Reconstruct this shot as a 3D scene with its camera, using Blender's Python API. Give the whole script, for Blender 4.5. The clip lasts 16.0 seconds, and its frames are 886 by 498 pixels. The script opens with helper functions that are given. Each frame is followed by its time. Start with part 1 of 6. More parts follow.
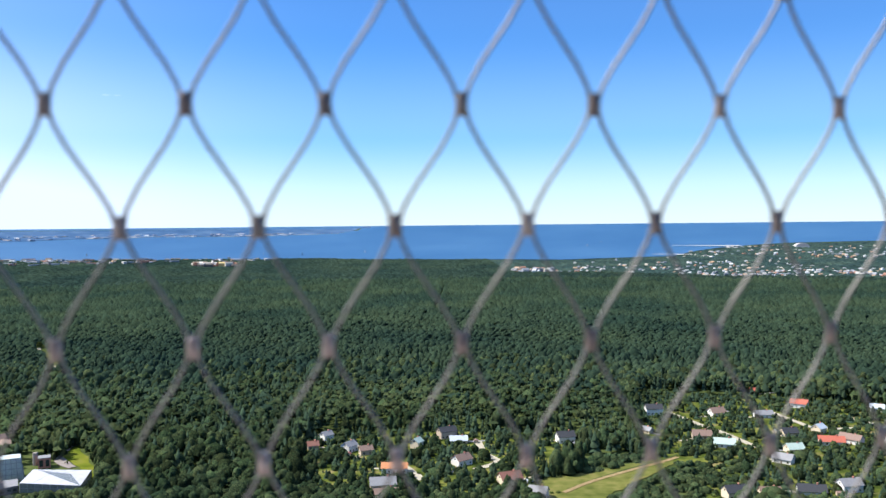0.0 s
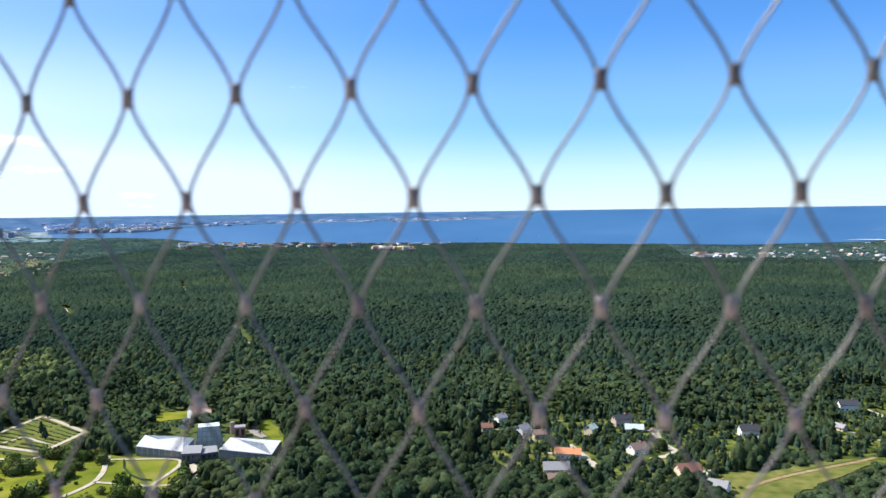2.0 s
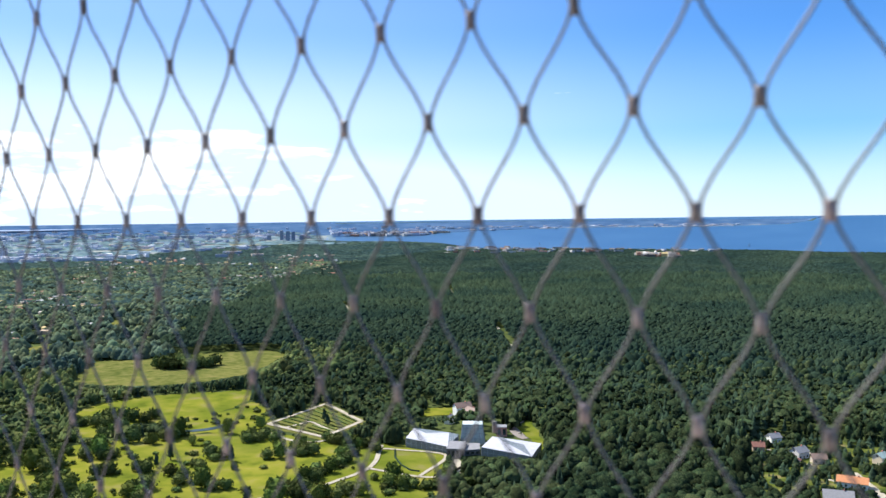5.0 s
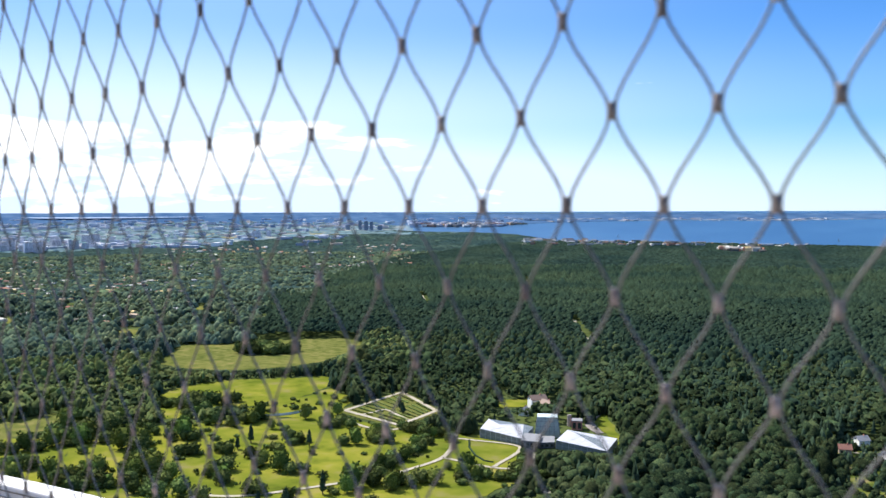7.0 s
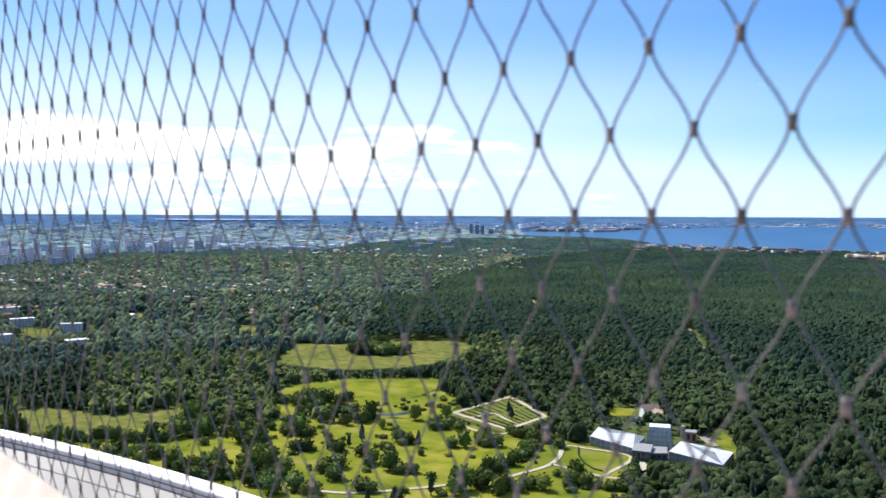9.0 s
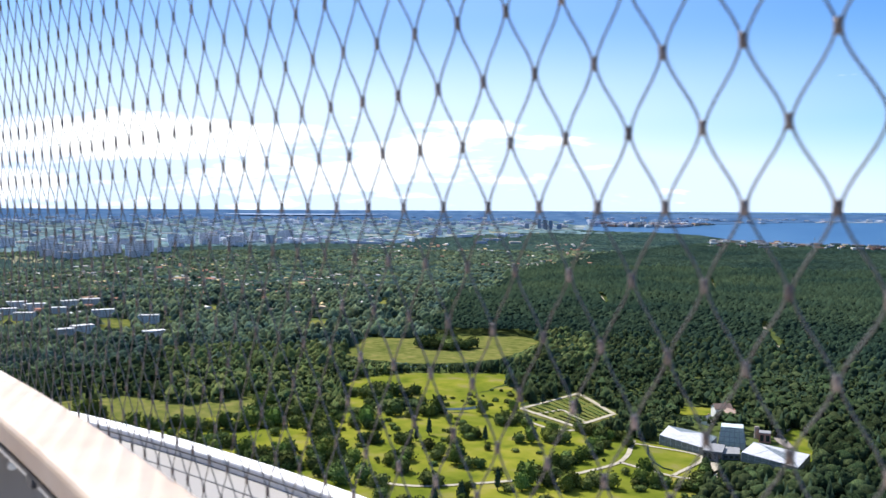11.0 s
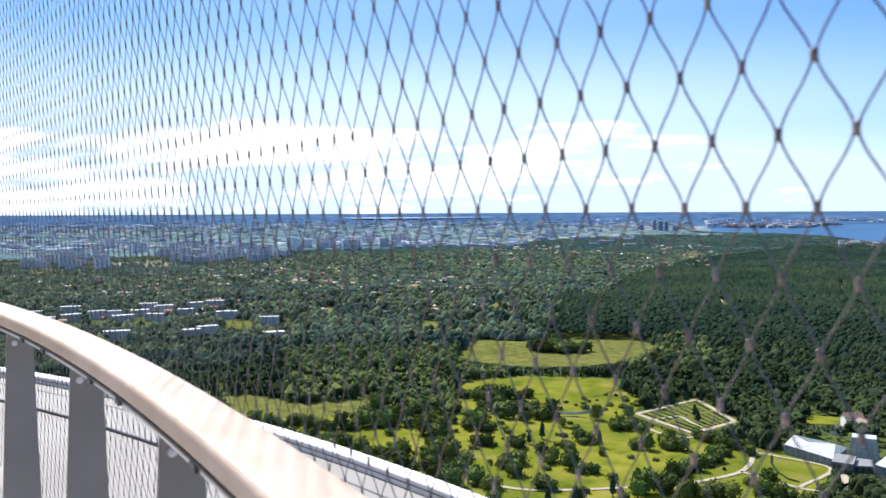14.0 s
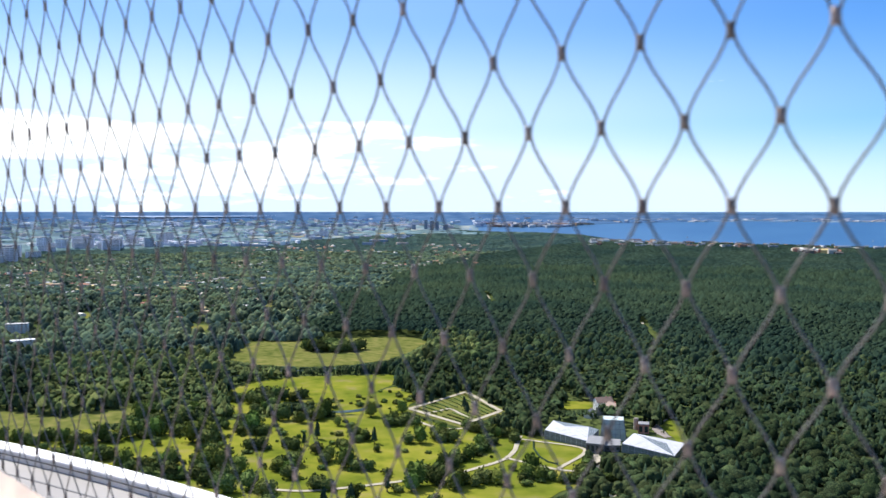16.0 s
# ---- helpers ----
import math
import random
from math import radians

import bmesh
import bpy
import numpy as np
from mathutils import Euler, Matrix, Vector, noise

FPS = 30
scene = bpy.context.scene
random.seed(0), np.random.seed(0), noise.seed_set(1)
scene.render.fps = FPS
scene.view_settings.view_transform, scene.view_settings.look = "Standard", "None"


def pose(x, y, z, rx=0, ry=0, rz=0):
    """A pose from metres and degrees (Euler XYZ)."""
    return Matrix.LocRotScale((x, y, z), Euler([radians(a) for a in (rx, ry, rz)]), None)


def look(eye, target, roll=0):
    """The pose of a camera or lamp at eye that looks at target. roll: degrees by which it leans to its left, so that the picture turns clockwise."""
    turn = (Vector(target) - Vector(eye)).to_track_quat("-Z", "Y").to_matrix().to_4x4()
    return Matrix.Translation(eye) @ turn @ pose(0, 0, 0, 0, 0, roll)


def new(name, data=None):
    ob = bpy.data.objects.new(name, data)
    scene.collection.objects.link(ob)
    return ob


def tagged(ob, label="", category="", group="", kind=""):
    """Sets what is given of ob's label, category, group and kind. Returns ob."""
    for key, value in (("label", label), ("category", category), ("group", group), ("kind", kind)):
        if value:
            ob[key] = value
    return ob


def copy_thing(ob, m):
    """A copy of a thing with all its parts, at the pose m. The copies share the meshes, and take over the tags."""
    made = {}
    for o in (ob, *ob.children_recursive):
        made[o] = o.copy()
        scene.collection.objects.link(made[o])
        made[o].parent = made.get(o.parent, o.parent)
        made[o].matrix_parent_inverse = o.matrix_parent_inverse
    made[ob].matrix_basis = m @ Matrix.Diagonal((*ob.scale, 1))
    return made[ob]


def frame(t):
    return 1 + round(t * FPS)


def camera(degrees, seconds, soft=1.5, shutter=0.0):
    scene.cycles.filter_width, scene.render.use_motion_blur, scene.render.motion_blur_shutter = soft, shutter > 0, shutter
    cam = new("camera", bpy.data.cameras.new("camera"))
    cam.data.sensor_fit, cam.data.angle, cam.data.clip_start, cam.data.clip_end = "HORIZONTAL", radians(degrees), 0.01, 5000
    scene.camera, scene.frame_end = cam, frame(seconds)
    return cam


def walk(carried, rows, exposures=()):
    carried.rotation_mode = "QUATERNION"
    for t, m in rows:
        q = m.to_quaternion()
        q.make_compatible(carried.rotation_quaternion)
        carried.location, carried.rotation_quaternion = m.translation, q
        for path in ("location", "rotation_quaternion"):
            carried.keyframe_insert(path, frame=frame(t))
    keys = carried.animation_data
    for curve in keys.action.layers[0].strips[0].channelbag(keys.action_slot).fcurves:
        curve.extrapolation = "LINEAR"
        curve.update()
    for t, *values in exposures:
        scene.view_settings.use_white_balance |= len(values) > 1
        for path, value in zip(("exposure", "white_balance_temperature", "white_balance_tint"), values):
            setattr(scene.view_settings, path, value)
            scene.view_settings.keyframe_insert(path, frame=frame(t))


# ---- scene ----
cam = camera(54.46, 16.0)
cam.data.dof.use_dof, cam.data.dof.focus_distance, cam.data.dof.aperture_fstop = True, 600.0, 9.0
PATH = [
    (0.0, pose(0.0000, 0.0000, 175.0000, 88.415, 0.555, 0.000)),
    (0.5, pose(-0.0254, -0.0108, 174.9997, 88.321, 0.726, 2.947)),
    (1.0, pose(-0.0478, -0.0185, 174.9988, 88.196, 0.618, 5.304)),
    (1.5, pose(-0.0702, -0.0265, 174.9965, 88.011, 0.647, 8.111)),
    (2.0, pose(-0.1030, -0.0358, 174.9930, 87.517, 0.801, 11.533)),
    (2.5, pose(-0.1524, -0.0544, 174.9946, 87.600, 1.348, 12.494)),
    (3.0, pose(-0.1860, -0.0617, 174.9959, 87.891, 1.712, 13.135)),
    (3.5, pose(-0.1809, -0.0427, 175.0032, 88.518, 0.037, 18.353)),
    (4.0, pose(-0.2004, -0.0490, 175.0048, 88.813, 0.578, 24.971)),
    (4.5, pose(-0.2194, -0.0478, 175.0030, 88.532, 0.432, 28.046)),
    (5.0, pose(-0.2265, -0.0549, 174.9977, 88.086, 0.711, 28.869)),
    (7.5, pose(-0.2145, -0.0979, 174.9964, 87.483, -0.050, 35.472)),
    (8.0, pose(-0.2216, -0.1049, 174.9969, 87.488, -0.116, 37.098)),
    (8.5, pose(-0.2323, -0.1156, 174.9972, 87.596, -0.168, 39.602)),
    (9.0, pose(-0.2360, -0.1268, 174.9996, 87.785, -0.247, 41.376)),
    (9.5, pose(-0.2407, -0.1309, 174.9996, 88.154, -0.260, 42.874)),
    (10.0, pose(-0.2532, -0.1394, 174.9971, 87.834, -0.372, 44.069)),
    (12.5, pose(-0.2045, -0.1717, 174.9981, 87.867, -0.289, 47.846)),
    (13.0, pose(-0.2078, -0.1827, 174.9989, 88.040, -0.388, 48.900)),
    (13.5, pose(-0.2162, -0.1938, 174.9978, 87.921, 0.135, 51.632)),
    (14.0, pose(-0.2299, -0.1987, 174.9975, 87.613, 0.302, 53.292)),
    (14.5, pose(-0.2320, -0.1904, 174.9977, 87.504, -0.107, 53.262)),
    (15.0, pose(-0.2180, -0.1759, 174.9976, 87.726, 0.003, 49.665)),
    (15.5, pose(-0.2013, -0.1633, 174.9978, 87.622, -0.261, 43.394)),
    (16.0, pose(-0.1902, -0.1559, 174.9965, 87.524, -0.020, 38.354)),
]
walk(cam, PATH, [(0.0, 0.44), (3.5, 0.42), (7.0, 0.36), (16.0, 0.34)])

# ---- light: midday sun from the far left, clear sky with low cumulus ----
SUN_AZ, SUN_EL = 84.0, 49.0          # degrees to the left of +y, above the horizon


def sun_vector():
    a, e = radians(SUN_AZ), radians(SUN_EL)
    return Vector((-math.sin(a) * math.cos(e), math.cos(a) * math.cos(e), math.sin(e)))


world = bpy.data.worlds.new("world")
scene.world = world
world.use_nodes = True
wt = world.node_tree
wt.nodes.clear()


def wnode(kind, **values):
    n = wt.nodes.new(kind)
    for key, value in values.items():
        n.inputs[key].default_value = value
    return n


sky = wt.nodes.new("ShaderNodeTexSky")
sky.sky_type, sky.sun_disc = "NISHITA", False
sky.sun_elevation, sky.sun_rotation = radians(SUN_EL), radians(-SUN_AZ)
sky.air_density, sky.dust_density, sky.ozone_density = 1.0, 0.0, 5.0
sky.altitude = 200
w_co = wt.nodes.new("ShaderNodeTexCoord")
w_sep = wt.nodes.new("ShaderNodeSeparateXYZ")
wt.links.new(w_co.outputs["Generated"], w_sep.inputs[0])
w_map = wt.nodes.new("ShaderNodeMapping")
w_map.inputs["Scale"].default_value = (1, 1, 5.5)
w_map.inputs["Location"].default_value = (3.1, 1.7, 0.4)
wt.links.new(w_co.outputs["Generated"], w_map.inputs[0])
w_noise = wnode("ShaderNodeTexNoise", Scale=5.0, Detail=9.0, Roughness=0.58)
wt.links.new(w_map.outputs[0], w_noise.inputs["Vector"])
# how much cloud: a low belt, thicker towards the sun's side
w_belt = wt.nodes.new("ShaderNodeValToRGB")
cr = w_belt.color_ramp
cr.elements[0].position, cr.elements[0].color = 0.0, (0.35, 0.35, 0.35, 1)
cr.elements[1].position, cr.elements[1].color = 0.16, (0, 0, 0, 1)
for at, value in ((0.03, 0.5), (0.075, 0.62), (0.115, 0.2)):
    el = cr.elements.new(at)
    el.color = (value, value, value, 1)
wt.links.new(w_sep.outputs["Z"], w_belt.inputs[0])
w_side = wt.nodes.new("ShaderNodeMapRange")
w_side.inputs["From Min"].default_value, w_side.inputs["From Max"].default_value = -0.1, -0.9
w_side.inputs["To Min"].default_value, w_side.inputs["To Max"].default_value = 0.0, 0.56
wt.links.new(w_sep.outputs["X"], w_side.inputs["Value"])
w_mul = wt.nodes.new("ShaderNodeMath")
w_mul.operation = "MULTIPLY"
wt.links.new(w_belt.outputs[0], w_mul.inputs[0])
wt.links.new(w_side.outputs[0], w_mul.inputs[1])
w_sum = wt.nodes.new("ShaderNodeMath")
w_sum.operation = "ADD"
wt.links.new(w_mul.outputs[0], w_sum.inputs[0])
wt.links.new(w_noise.outputs["Fac"], w_sum.inputs[1])
w_ramp = wt.nodes.new("ShaderNodeMapRange")
w_ramp.inputs["From Min"].default_value, w_ramp.inputs["From Max"].default_value = 0.725, 0.86
wt.links.new(w_sum.outputs[0], w_ramp.inputs["Value"])
w_mix = wt.nodes.new("ShaderNodeMix")
w_mix.data_type = "RGBA"
wt.links.new(w_ramp.outputs[0], w_mix.inputs["Factor"])
w_hsv = wnode("ShaderNodeHueSaturation", Saturation=1.95, Value=0.91)
wt.links.new(sky.outputs[0], w_hsv.inputs["Color"])
w_low = wt.nodes.new("ShaderNodeValToRGB")        # pale air near the horizon
cr = w_low.color_ramp
cr.interpolation = "EASE"
cr.elements[0].position, cr.elements[0].color = 0.0, (1, 1, 1, 1)
cr.elements.new(0.04).color = (0.8, 0.8, 0.8, 1)
cr.elements[1].position, cr.elements[1].color = 0.42, (0, 0, 0, 1)
cr.elements.new(0.1).color = (0.48, 0.48, 0.48, 1)
cr.elements.new(0.22).color = (0.2, 0.2, 0.2, 1)
wt.links.new(w_sep.outputs["Z"], w_low.inputs[0])
w_air = wt.nodes.new("ShaderNodeMix")
w_air.data_type = "RGBA"
w_glow = wt.nodes.new("ShaderNodeMapRange")       # the pale air reaches higher under the sun
w_glow.inputs["From Min"].default_value, w_glow.inputs["From Max"].default_value = -0.06, -0.87
w_glow.inputs["To Min"].default_value, w_glow.inputs["To Max"].default_value = 0.66, 2.1
w_glow.interpolation_type = "SMOOTHSTEP"
wt.links.new(w_sep.outputs["X"], w_glow.inputs["Value"])
w_fac = wt.nodes.new("ShaderNodeMath")
w_fac.operation, w_fac.use_clamp = "MULTIPLY", True
wt.links.new(w_low.outputs[0], w_fac.inputs[0])
wt.links.new(w_glow.outputs[0], w_fac.inputs[1])
wt.links.new(w_fac.outputs[0], w_air.inputs["Factor"])
w_tint = wt.nodes.new("ShaderNodeMix")
w_tint.data_type, w_tint.blend_type = "RGBA", "MULTIPLY"
w_tint.inputs["Factor"].default_value = 1.0
w_tint.inputs[7].default_value = (0.78, 0.94, 1.2, 1)
wt.links.new(w_hsv.outputs[0], w_tint.inputs[6])
wt.links.new(w_tint.outputs[2], w_air.inputs[6])
w_air.inputs[7].default_value = (6.0, 7.5, 9.8, 1)
wt.links.new(w_air.outputs[2], w_mix.inputs[6])
w_mix.inputs[7].default_value = (14, 14.2, 14.6, 1)
w_bg = wt.nodes.new("ShaderNodeBackground")
w_bg.inputs["Strength"].default_value = 0.112
wt.links.new(w_mix.outputs[2], w_bg.inputs["Color"])
w_out = wt.nodes.new("ShaderNodeOutputWorld")
wt.links.new(w_bg.outputs[0], w_out.inputs[0])

sun_data = bpy.data.lights.new("sun", "SUN")
sun_data.energy, sun_data.angle, sun_data.color = 6.3, radians(0.53), (1.0, 0.95, 0.87)
sun = new("sun", sun_data)
sun.matrix_world = look((0, 0, 400), Vector((0, 0, 400)) - sun_vector())


# ---- materials ----
def mat(name, tones, rough=0.7, scale=1.0, detail=5.0, bump=0.0, bump_scale=20.0, metal=0.0, island=0.0, obj_random=0.0,
        scale2=0.0, tones2=None, translucent=0.0, spec=0.5, dist=0.05, cells=0.0, span=(0.3, 0.7)):
    """A material whose colour runs through tones by noise at one scale, blended with a second, wider noise."""
    m = bpy.data.materials.new(name)
    m.use_nodes = True
    t = m.node_tree
    b = t.nodes["Principled BSDF"]
    b.inputs["Roughness"].default_value, b.inputs["Metallic"].default_value = rough, metal
    b.inputs["Specular IOR Level"].default_value = spec
    co = t.nodes.new("ShaderNodeTexCoord")
    n = t.nodes.new("ShaderNodeTexNoise")
    n.inputs["Scale"].default_value, n.inputs["Detail"].default_value = scale, detail
    t.links.new(co.outputs["Object"], n.inputs["Vector"])
    r = t.nodes.new("ShaderNodeValToRGB")
    e = r.color_ramp.elements
    e[0].position, e[1].position = span
    e[0].color, e[1].color = (*tones[0], 1), (*tones[-1], 1)
    for i, c in enumerate(tones[1:-1]):
        e.new(span[0] + (span[1] - span[0]) * (i + 1) / (len(tones) - 1)).color = (*c, 1)
    t.links.new(n.outputs["Fac"], r.inputs[0])
    colour = r.outputs[0]
    if tones2:
        n2 = t.nodes.new("ShaderNodeTexNoise")
        n2.inputs["Scale"].default_value, n2.inputs["Detail"].default_value = scale2, 3.0
        t.links.new(co.outputs["Object"], n2.inputs["Vector"])
        r2 = t.nodes.new("ShaderNodeValToRGB")
        r2.color_ramp.elements[0].position, r2.color_ramp.elements[1].position = 0.35, 0.65
        r2.color_ramp.elements[0].color, r2.color_ramp.elements[1].color = (*tones2[0], 1), (*tones2[1], 1)
        t.links.new(n2.outputs["Fac"], r2.inputs[0])
        mx = t.nodes.new("ShaderNodeMix")
        mx.data_type, mx.blend_type = "RGBA", "MULTIPLY"
        mx.inputs["Factor"].default_value = 1.0
        t.links.new(colour, mx.inputs[6])
        t.links.new(r2.outputs[0], mx.inputs[7])
        colour = mx.outputs[2]
    if cells:
        vo = t.nodes.new("ShaderNodeTexVoronoi")
        vo.inputs["Scale"].default_value = cells
        t.links.new(co.outputs["Object"], vo.inputs["Vector"])
        cs = t.nodes.new("ShaderNodeSeparateColor")
        t.links.new(vo.outputs["Color"], cs.inputs[0])
        cm = t.nodes.new("ShaderNodeMapRange")
        cm.inputs["To Min"].default_value, cm.inputs["To Max"].default_value = 0.5, 1.5
        t.links.new(cs.outputs[0], cm.inputs["Value"])
        ch = t.nodes.new("ShaderNodeHueSaturation")
        cu = t.nodes.new("ShaderNodeMapRange")
        cu.inputs["To Min"].default_value, cu.inputs["To Max"].default_value = 0.475, 0.52
        t.links.new(cs.outputs[1], cu.inputs["Value"])
        t.links.new(cu.outputs[0], ch.inputs["Hue"])
        t.links.new(cm.outputs[0], ch.inputs["Value"])
        t.links.new(colour, ch.inputs["Color"])
        colour = ch.outputs[0]
    if island or obj_random:
        src = t.nodes.new("ShaderNodeNewGeometry" if island else "ShaderNodeObjectInfo")
        hsv = t.nodes.new("ShaderNodeHueSaturation")
        rng = t.nodes.new("ShaderNodeMapRange")
        amount = island or obj_random
        rng.inputs["To Min"].default_value, rng.inputs["To Max"].default_value = 1 - amount, 1 + amount
        t.links.new(src.outputs["Random Per Island" if island else "Random"], rng.inputs["Value"])
        t.links.new(rng.outputs[0], hsv.inputs["Value"])
        hue = t.nodes.new("ShaderNodeMapRange")
        hue.inputs["To Min"].default_value, hue.inputs["To Max"].default_value = 0.5 - 0.05 * amount, 0.5 + 0.05 * amount
        mod = t.nodes.new("ShaderNodeMath")
        mod.operation = "FRACT"
        seven = t.nodes.new("ShaderNodeMath")
        seven.operation = "MULTIPLY"
        seven.inputs[1].default_value = 7.31
        t.links.new(src.outputs["Random Per Island" if island else "Random"], seven.inputs[0])
        t.links.new(seven.outputs[0], mod.inputs[0])
        t.links.new(mod.outputs[0], hue.inputs["Value"])
        t.links.new(hue.outputs[0], hsv.inputs["Hue"])
        t.links.new(colour, hsv.inputs["Color"])
        colour = hsv.outputs[0]
    t.links.new(colour, b.inputs["Base Color"])
    if bump:
        nb = t.nodes.new("ShaderNodeTexNoise")
        nb.inputs["Scale"].default_value, nb.inputs["Detail"].default_value = bump_scale, 6.0
        t.links.new(co.outputs["Object"], nb.inputs["Vector"])
        bp = t.nodes.new("ShaderNodeBump")
        bp.inputs["Strength"].default_value, bp.inputs["Distance"].default_value = bump, dist
        t.links.new(nb.outputs["Fac"], bp.inputs["Height"])
        t.links.new(bp.outputs[0], b.inputs["Normal"])
    if translucent:
        tr = t.nodes.new("ShaderNodeBsdfTranslucent")
        t.links.new(colour, tr.inputs["Color"])
        ms = t.nodes.new("ShaderNodeMixShader")
        ms.inputs[0].default_value = translucent
        t.links.new(b.outputs[0], ms.inputs[1])
        t.links.new(tr.outputs[0], ms.inputs[2])
        t.links.new(ms.outputs[0], t.nodes["Material Output"].inputs[0])
    return m


M_GROUND = mat("woodland_floor", [(0.045, 0.065, 0.025), (0.085, 0.105, 0.04)], 0.9, 0.05, 8, tones2=[(0.7, 0.75, 0.7), (1.1, 1.1, 1)], scale2=0.004, spec=0.0)
# far pines: distance haze is mixed into this bluish green
M_FOREST = mat("hazed_pine_canopy", [(0.016, 0.0295, 0.0225), (0.0235, 0.0395, 0.028), (0.034, 0.053, 0.0335)], 0.9, 0.3, 8, 0.3, 0.5, scale2=0.004,
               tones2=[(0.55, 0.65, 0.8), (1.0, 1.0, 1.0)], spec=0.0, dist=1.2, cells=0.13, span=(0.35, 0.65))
M_CROWN = mat("mixed_crowns", [(0.028, 0.047, 0.028), (0.049, 0.073, 0.037), (0.086, 0.11, 0.05)], 0.9, 1.6, 8, 0.9, 2.2, island=0.5, translucent=0.3,
              scale2=0.006, tones2=[(0.85, 0.92, 0.9), (1.2, 1.15, 1.0)], spec=0.0, dist=0.7, span=(0.38, 0.62))
M_PARKTREE = mat("park_foliage", [(0.06, 0.085, 0.028), (0.098, 0.13, 0.04), (0.17, 0.19, 0.06)], 0.9, 0.9, 6, 0.6, 1.6, obj_random=0.5, translucent=0.22, spec=0.0, dist=0.4, span=(0.36, 0.64))
M_TRUNK = mat("bark", [(0.06, 0.045, 0.03), (0.13, 0.1, 0.075)], 0.9, 3.0)
M_LAWN = mat("mown_lawn", [(0.085, 0.108, 0.016), (0.145, 0.165, 0.021), (0.185, 0.188, 0.03), (0.215, 0.19, 0.07)], 0.85, 0.045, 9, tones2=[(0.66, 0.74, 0.7), (1.12, 1.06, 1)], scale2=0.016, spec=0.0)
M_ROUGH = mat("rough_garden_grass", [(0.034, 0.05, 0.016), (0.072, 0.096, 0.021), (0.125, 0.142, 0.034), (0.2, 0.165, 0.09)], 0.9, 0.07, 10, tones2=[(0.6, 0.65, 0.6), (1.1, 1.05, 1)], scale2=0.03, spec=0.0)
M_HAY = mat("tall_meadow", [(0.07, 0.087, 0.023), (0.122, 0.13, 0.038), (0.178, 0.163, 0.062)], 0.9, 0.09, 10, tones2=[(0.8, 0.85, 0.75), (1.1, 1.05, 1)], scale2=0.015, spec=0.0)
M_PATH = mat("gravel_path", [(0.3, 0.265, 0.205), (0.42, 0.38, 0.3)], 0.9, 0.5, spec=0.0)
M_WATER = mat("sea_water", [(0.028, 0.09, 0.19), (0.042, 0.115, 0.22)], 0.35, 0.004, 6, 0.25, 0.05, scale2=0.0012, tones2=[(0.85, 0.9, 0.9), (1.1, 1.05, 1)], dist=0.6)
M_POND = mat("river_water", [(0.02, 0.035, 0.03), (0.03, 0.048, 0.036)], 0.3, 0.05, spec=0.12)
M_TOWERGLASS = mat("tower_glass", [(0.13, 0.17, 0.24), (0.19, 0.24, 0.31)], 0.3, 0.1)
M_LAKE = mat("lake_water", [(0.46, 0.5, 0.55), (0.5, 0.54, 0.59)], 0.3, 0.01, metal=0.9)
M_SAND = mat("pale_sand", [(0.42, 0.4, 0.36), (0.55, 0.52, 0.47)], 0.9, 0.02, 6, spec=0.0)
M_TRACK = mat("sandy_track", [(0.2, 0.14, 0.07), (0.3, 0.23, 0.12)], 0.9, 0.3, spec=0.0)
M_FIELD = mat("dry_field", [(0.13, 0.15, 0.08), (0.2, 0.19, 0.12), (0.3, 0.27, 0.2)], 0.9, 0.03, 8, spec=0.0)
# blue of the horizon land is haze painted as base colour
M_HAZESHORE = mat("far_shore", [(0.035, 0.08, 0.17), (0.055, 0.11, 0.21), (0.08, 0.14, 0.24)], 0.9, 0.012, 8, scale2=0.002, tones2=[(0.85, 0.9, 0.9), (1.1, 1.05, 1.0)], spec=0.0)
# tree colour with the blue of distant haze painted in
M_HAZEWOOD = mat("hazed_town_foliage", [(0.078, 0.132, 0.165), (0.118, 0.182, 0.2), (0.165, 0.222, 0.21)], 0.9, 0.05, 6, island=0.25, spec=0.0)
# far panel walls, lightened and tinted lavender in place of haze
M_HAZEWALL = mat("hazed_panels", [(0.7, 0.68, 0.74), (0.82, 0.8, 0.84)], 0.8, 0.05, 6, obj_random=0.2)
# country behind the city, blued by haze in its base tones
M_HAZELAND = mat("far_country", [(0.085, 0.14, 0.2), (0.12, 0.185, 0.235), (0.19, 0.235, 0.25), (0.31, 0.315, 0.275)], 0.9, 0.012, 8, scale2=0.002, tones2=[(0.8, 0.85, 0.9), (1.15, 1.1, 1.05)], spec=0.0)
M_WIRE = mat("stainless_cable", [(0.165, 0.158, 0.153), (0.24, 0.23, 0.22)], 0.56, 400.0, 3, 0.5, 900.0, metal=0.9, dist=0.0004)
M_FERRULE = mat("ferrule_metal", [(0.17, 0.145, 0.142), (0.26, 0.22, 0.21), (0.4, 0.33, 0.3)], 0.45, 120.0, 4, metal=0.85, obj_random=0.35)
M_WOOD = mat("pale_timber", [(0.66, 0.48, 0.35), (0.73, 0.56, 0.43), (0.8, 0.65, 0.53)], 0.45, 6.0, 8, 0.15, 60.0, scale2=1.2, tones2=[(0.92, 0.9, 0.87), (1.05, 1.05, 1.05)], dist=0.002)
M_STEEL = mat("grey_painted_steel", [(0.28, 0.247, 0.22), (0.335, 0.3, 0.27)], 0.5, 5.0, 5, 0.05, 80.0, dist=0.001)
M_DARK = mat("dark_steel", [(0.06, 0.06, 0.065), (0.11, 0.11, 0.12)], 0.5, 20.0, metal=0.5)
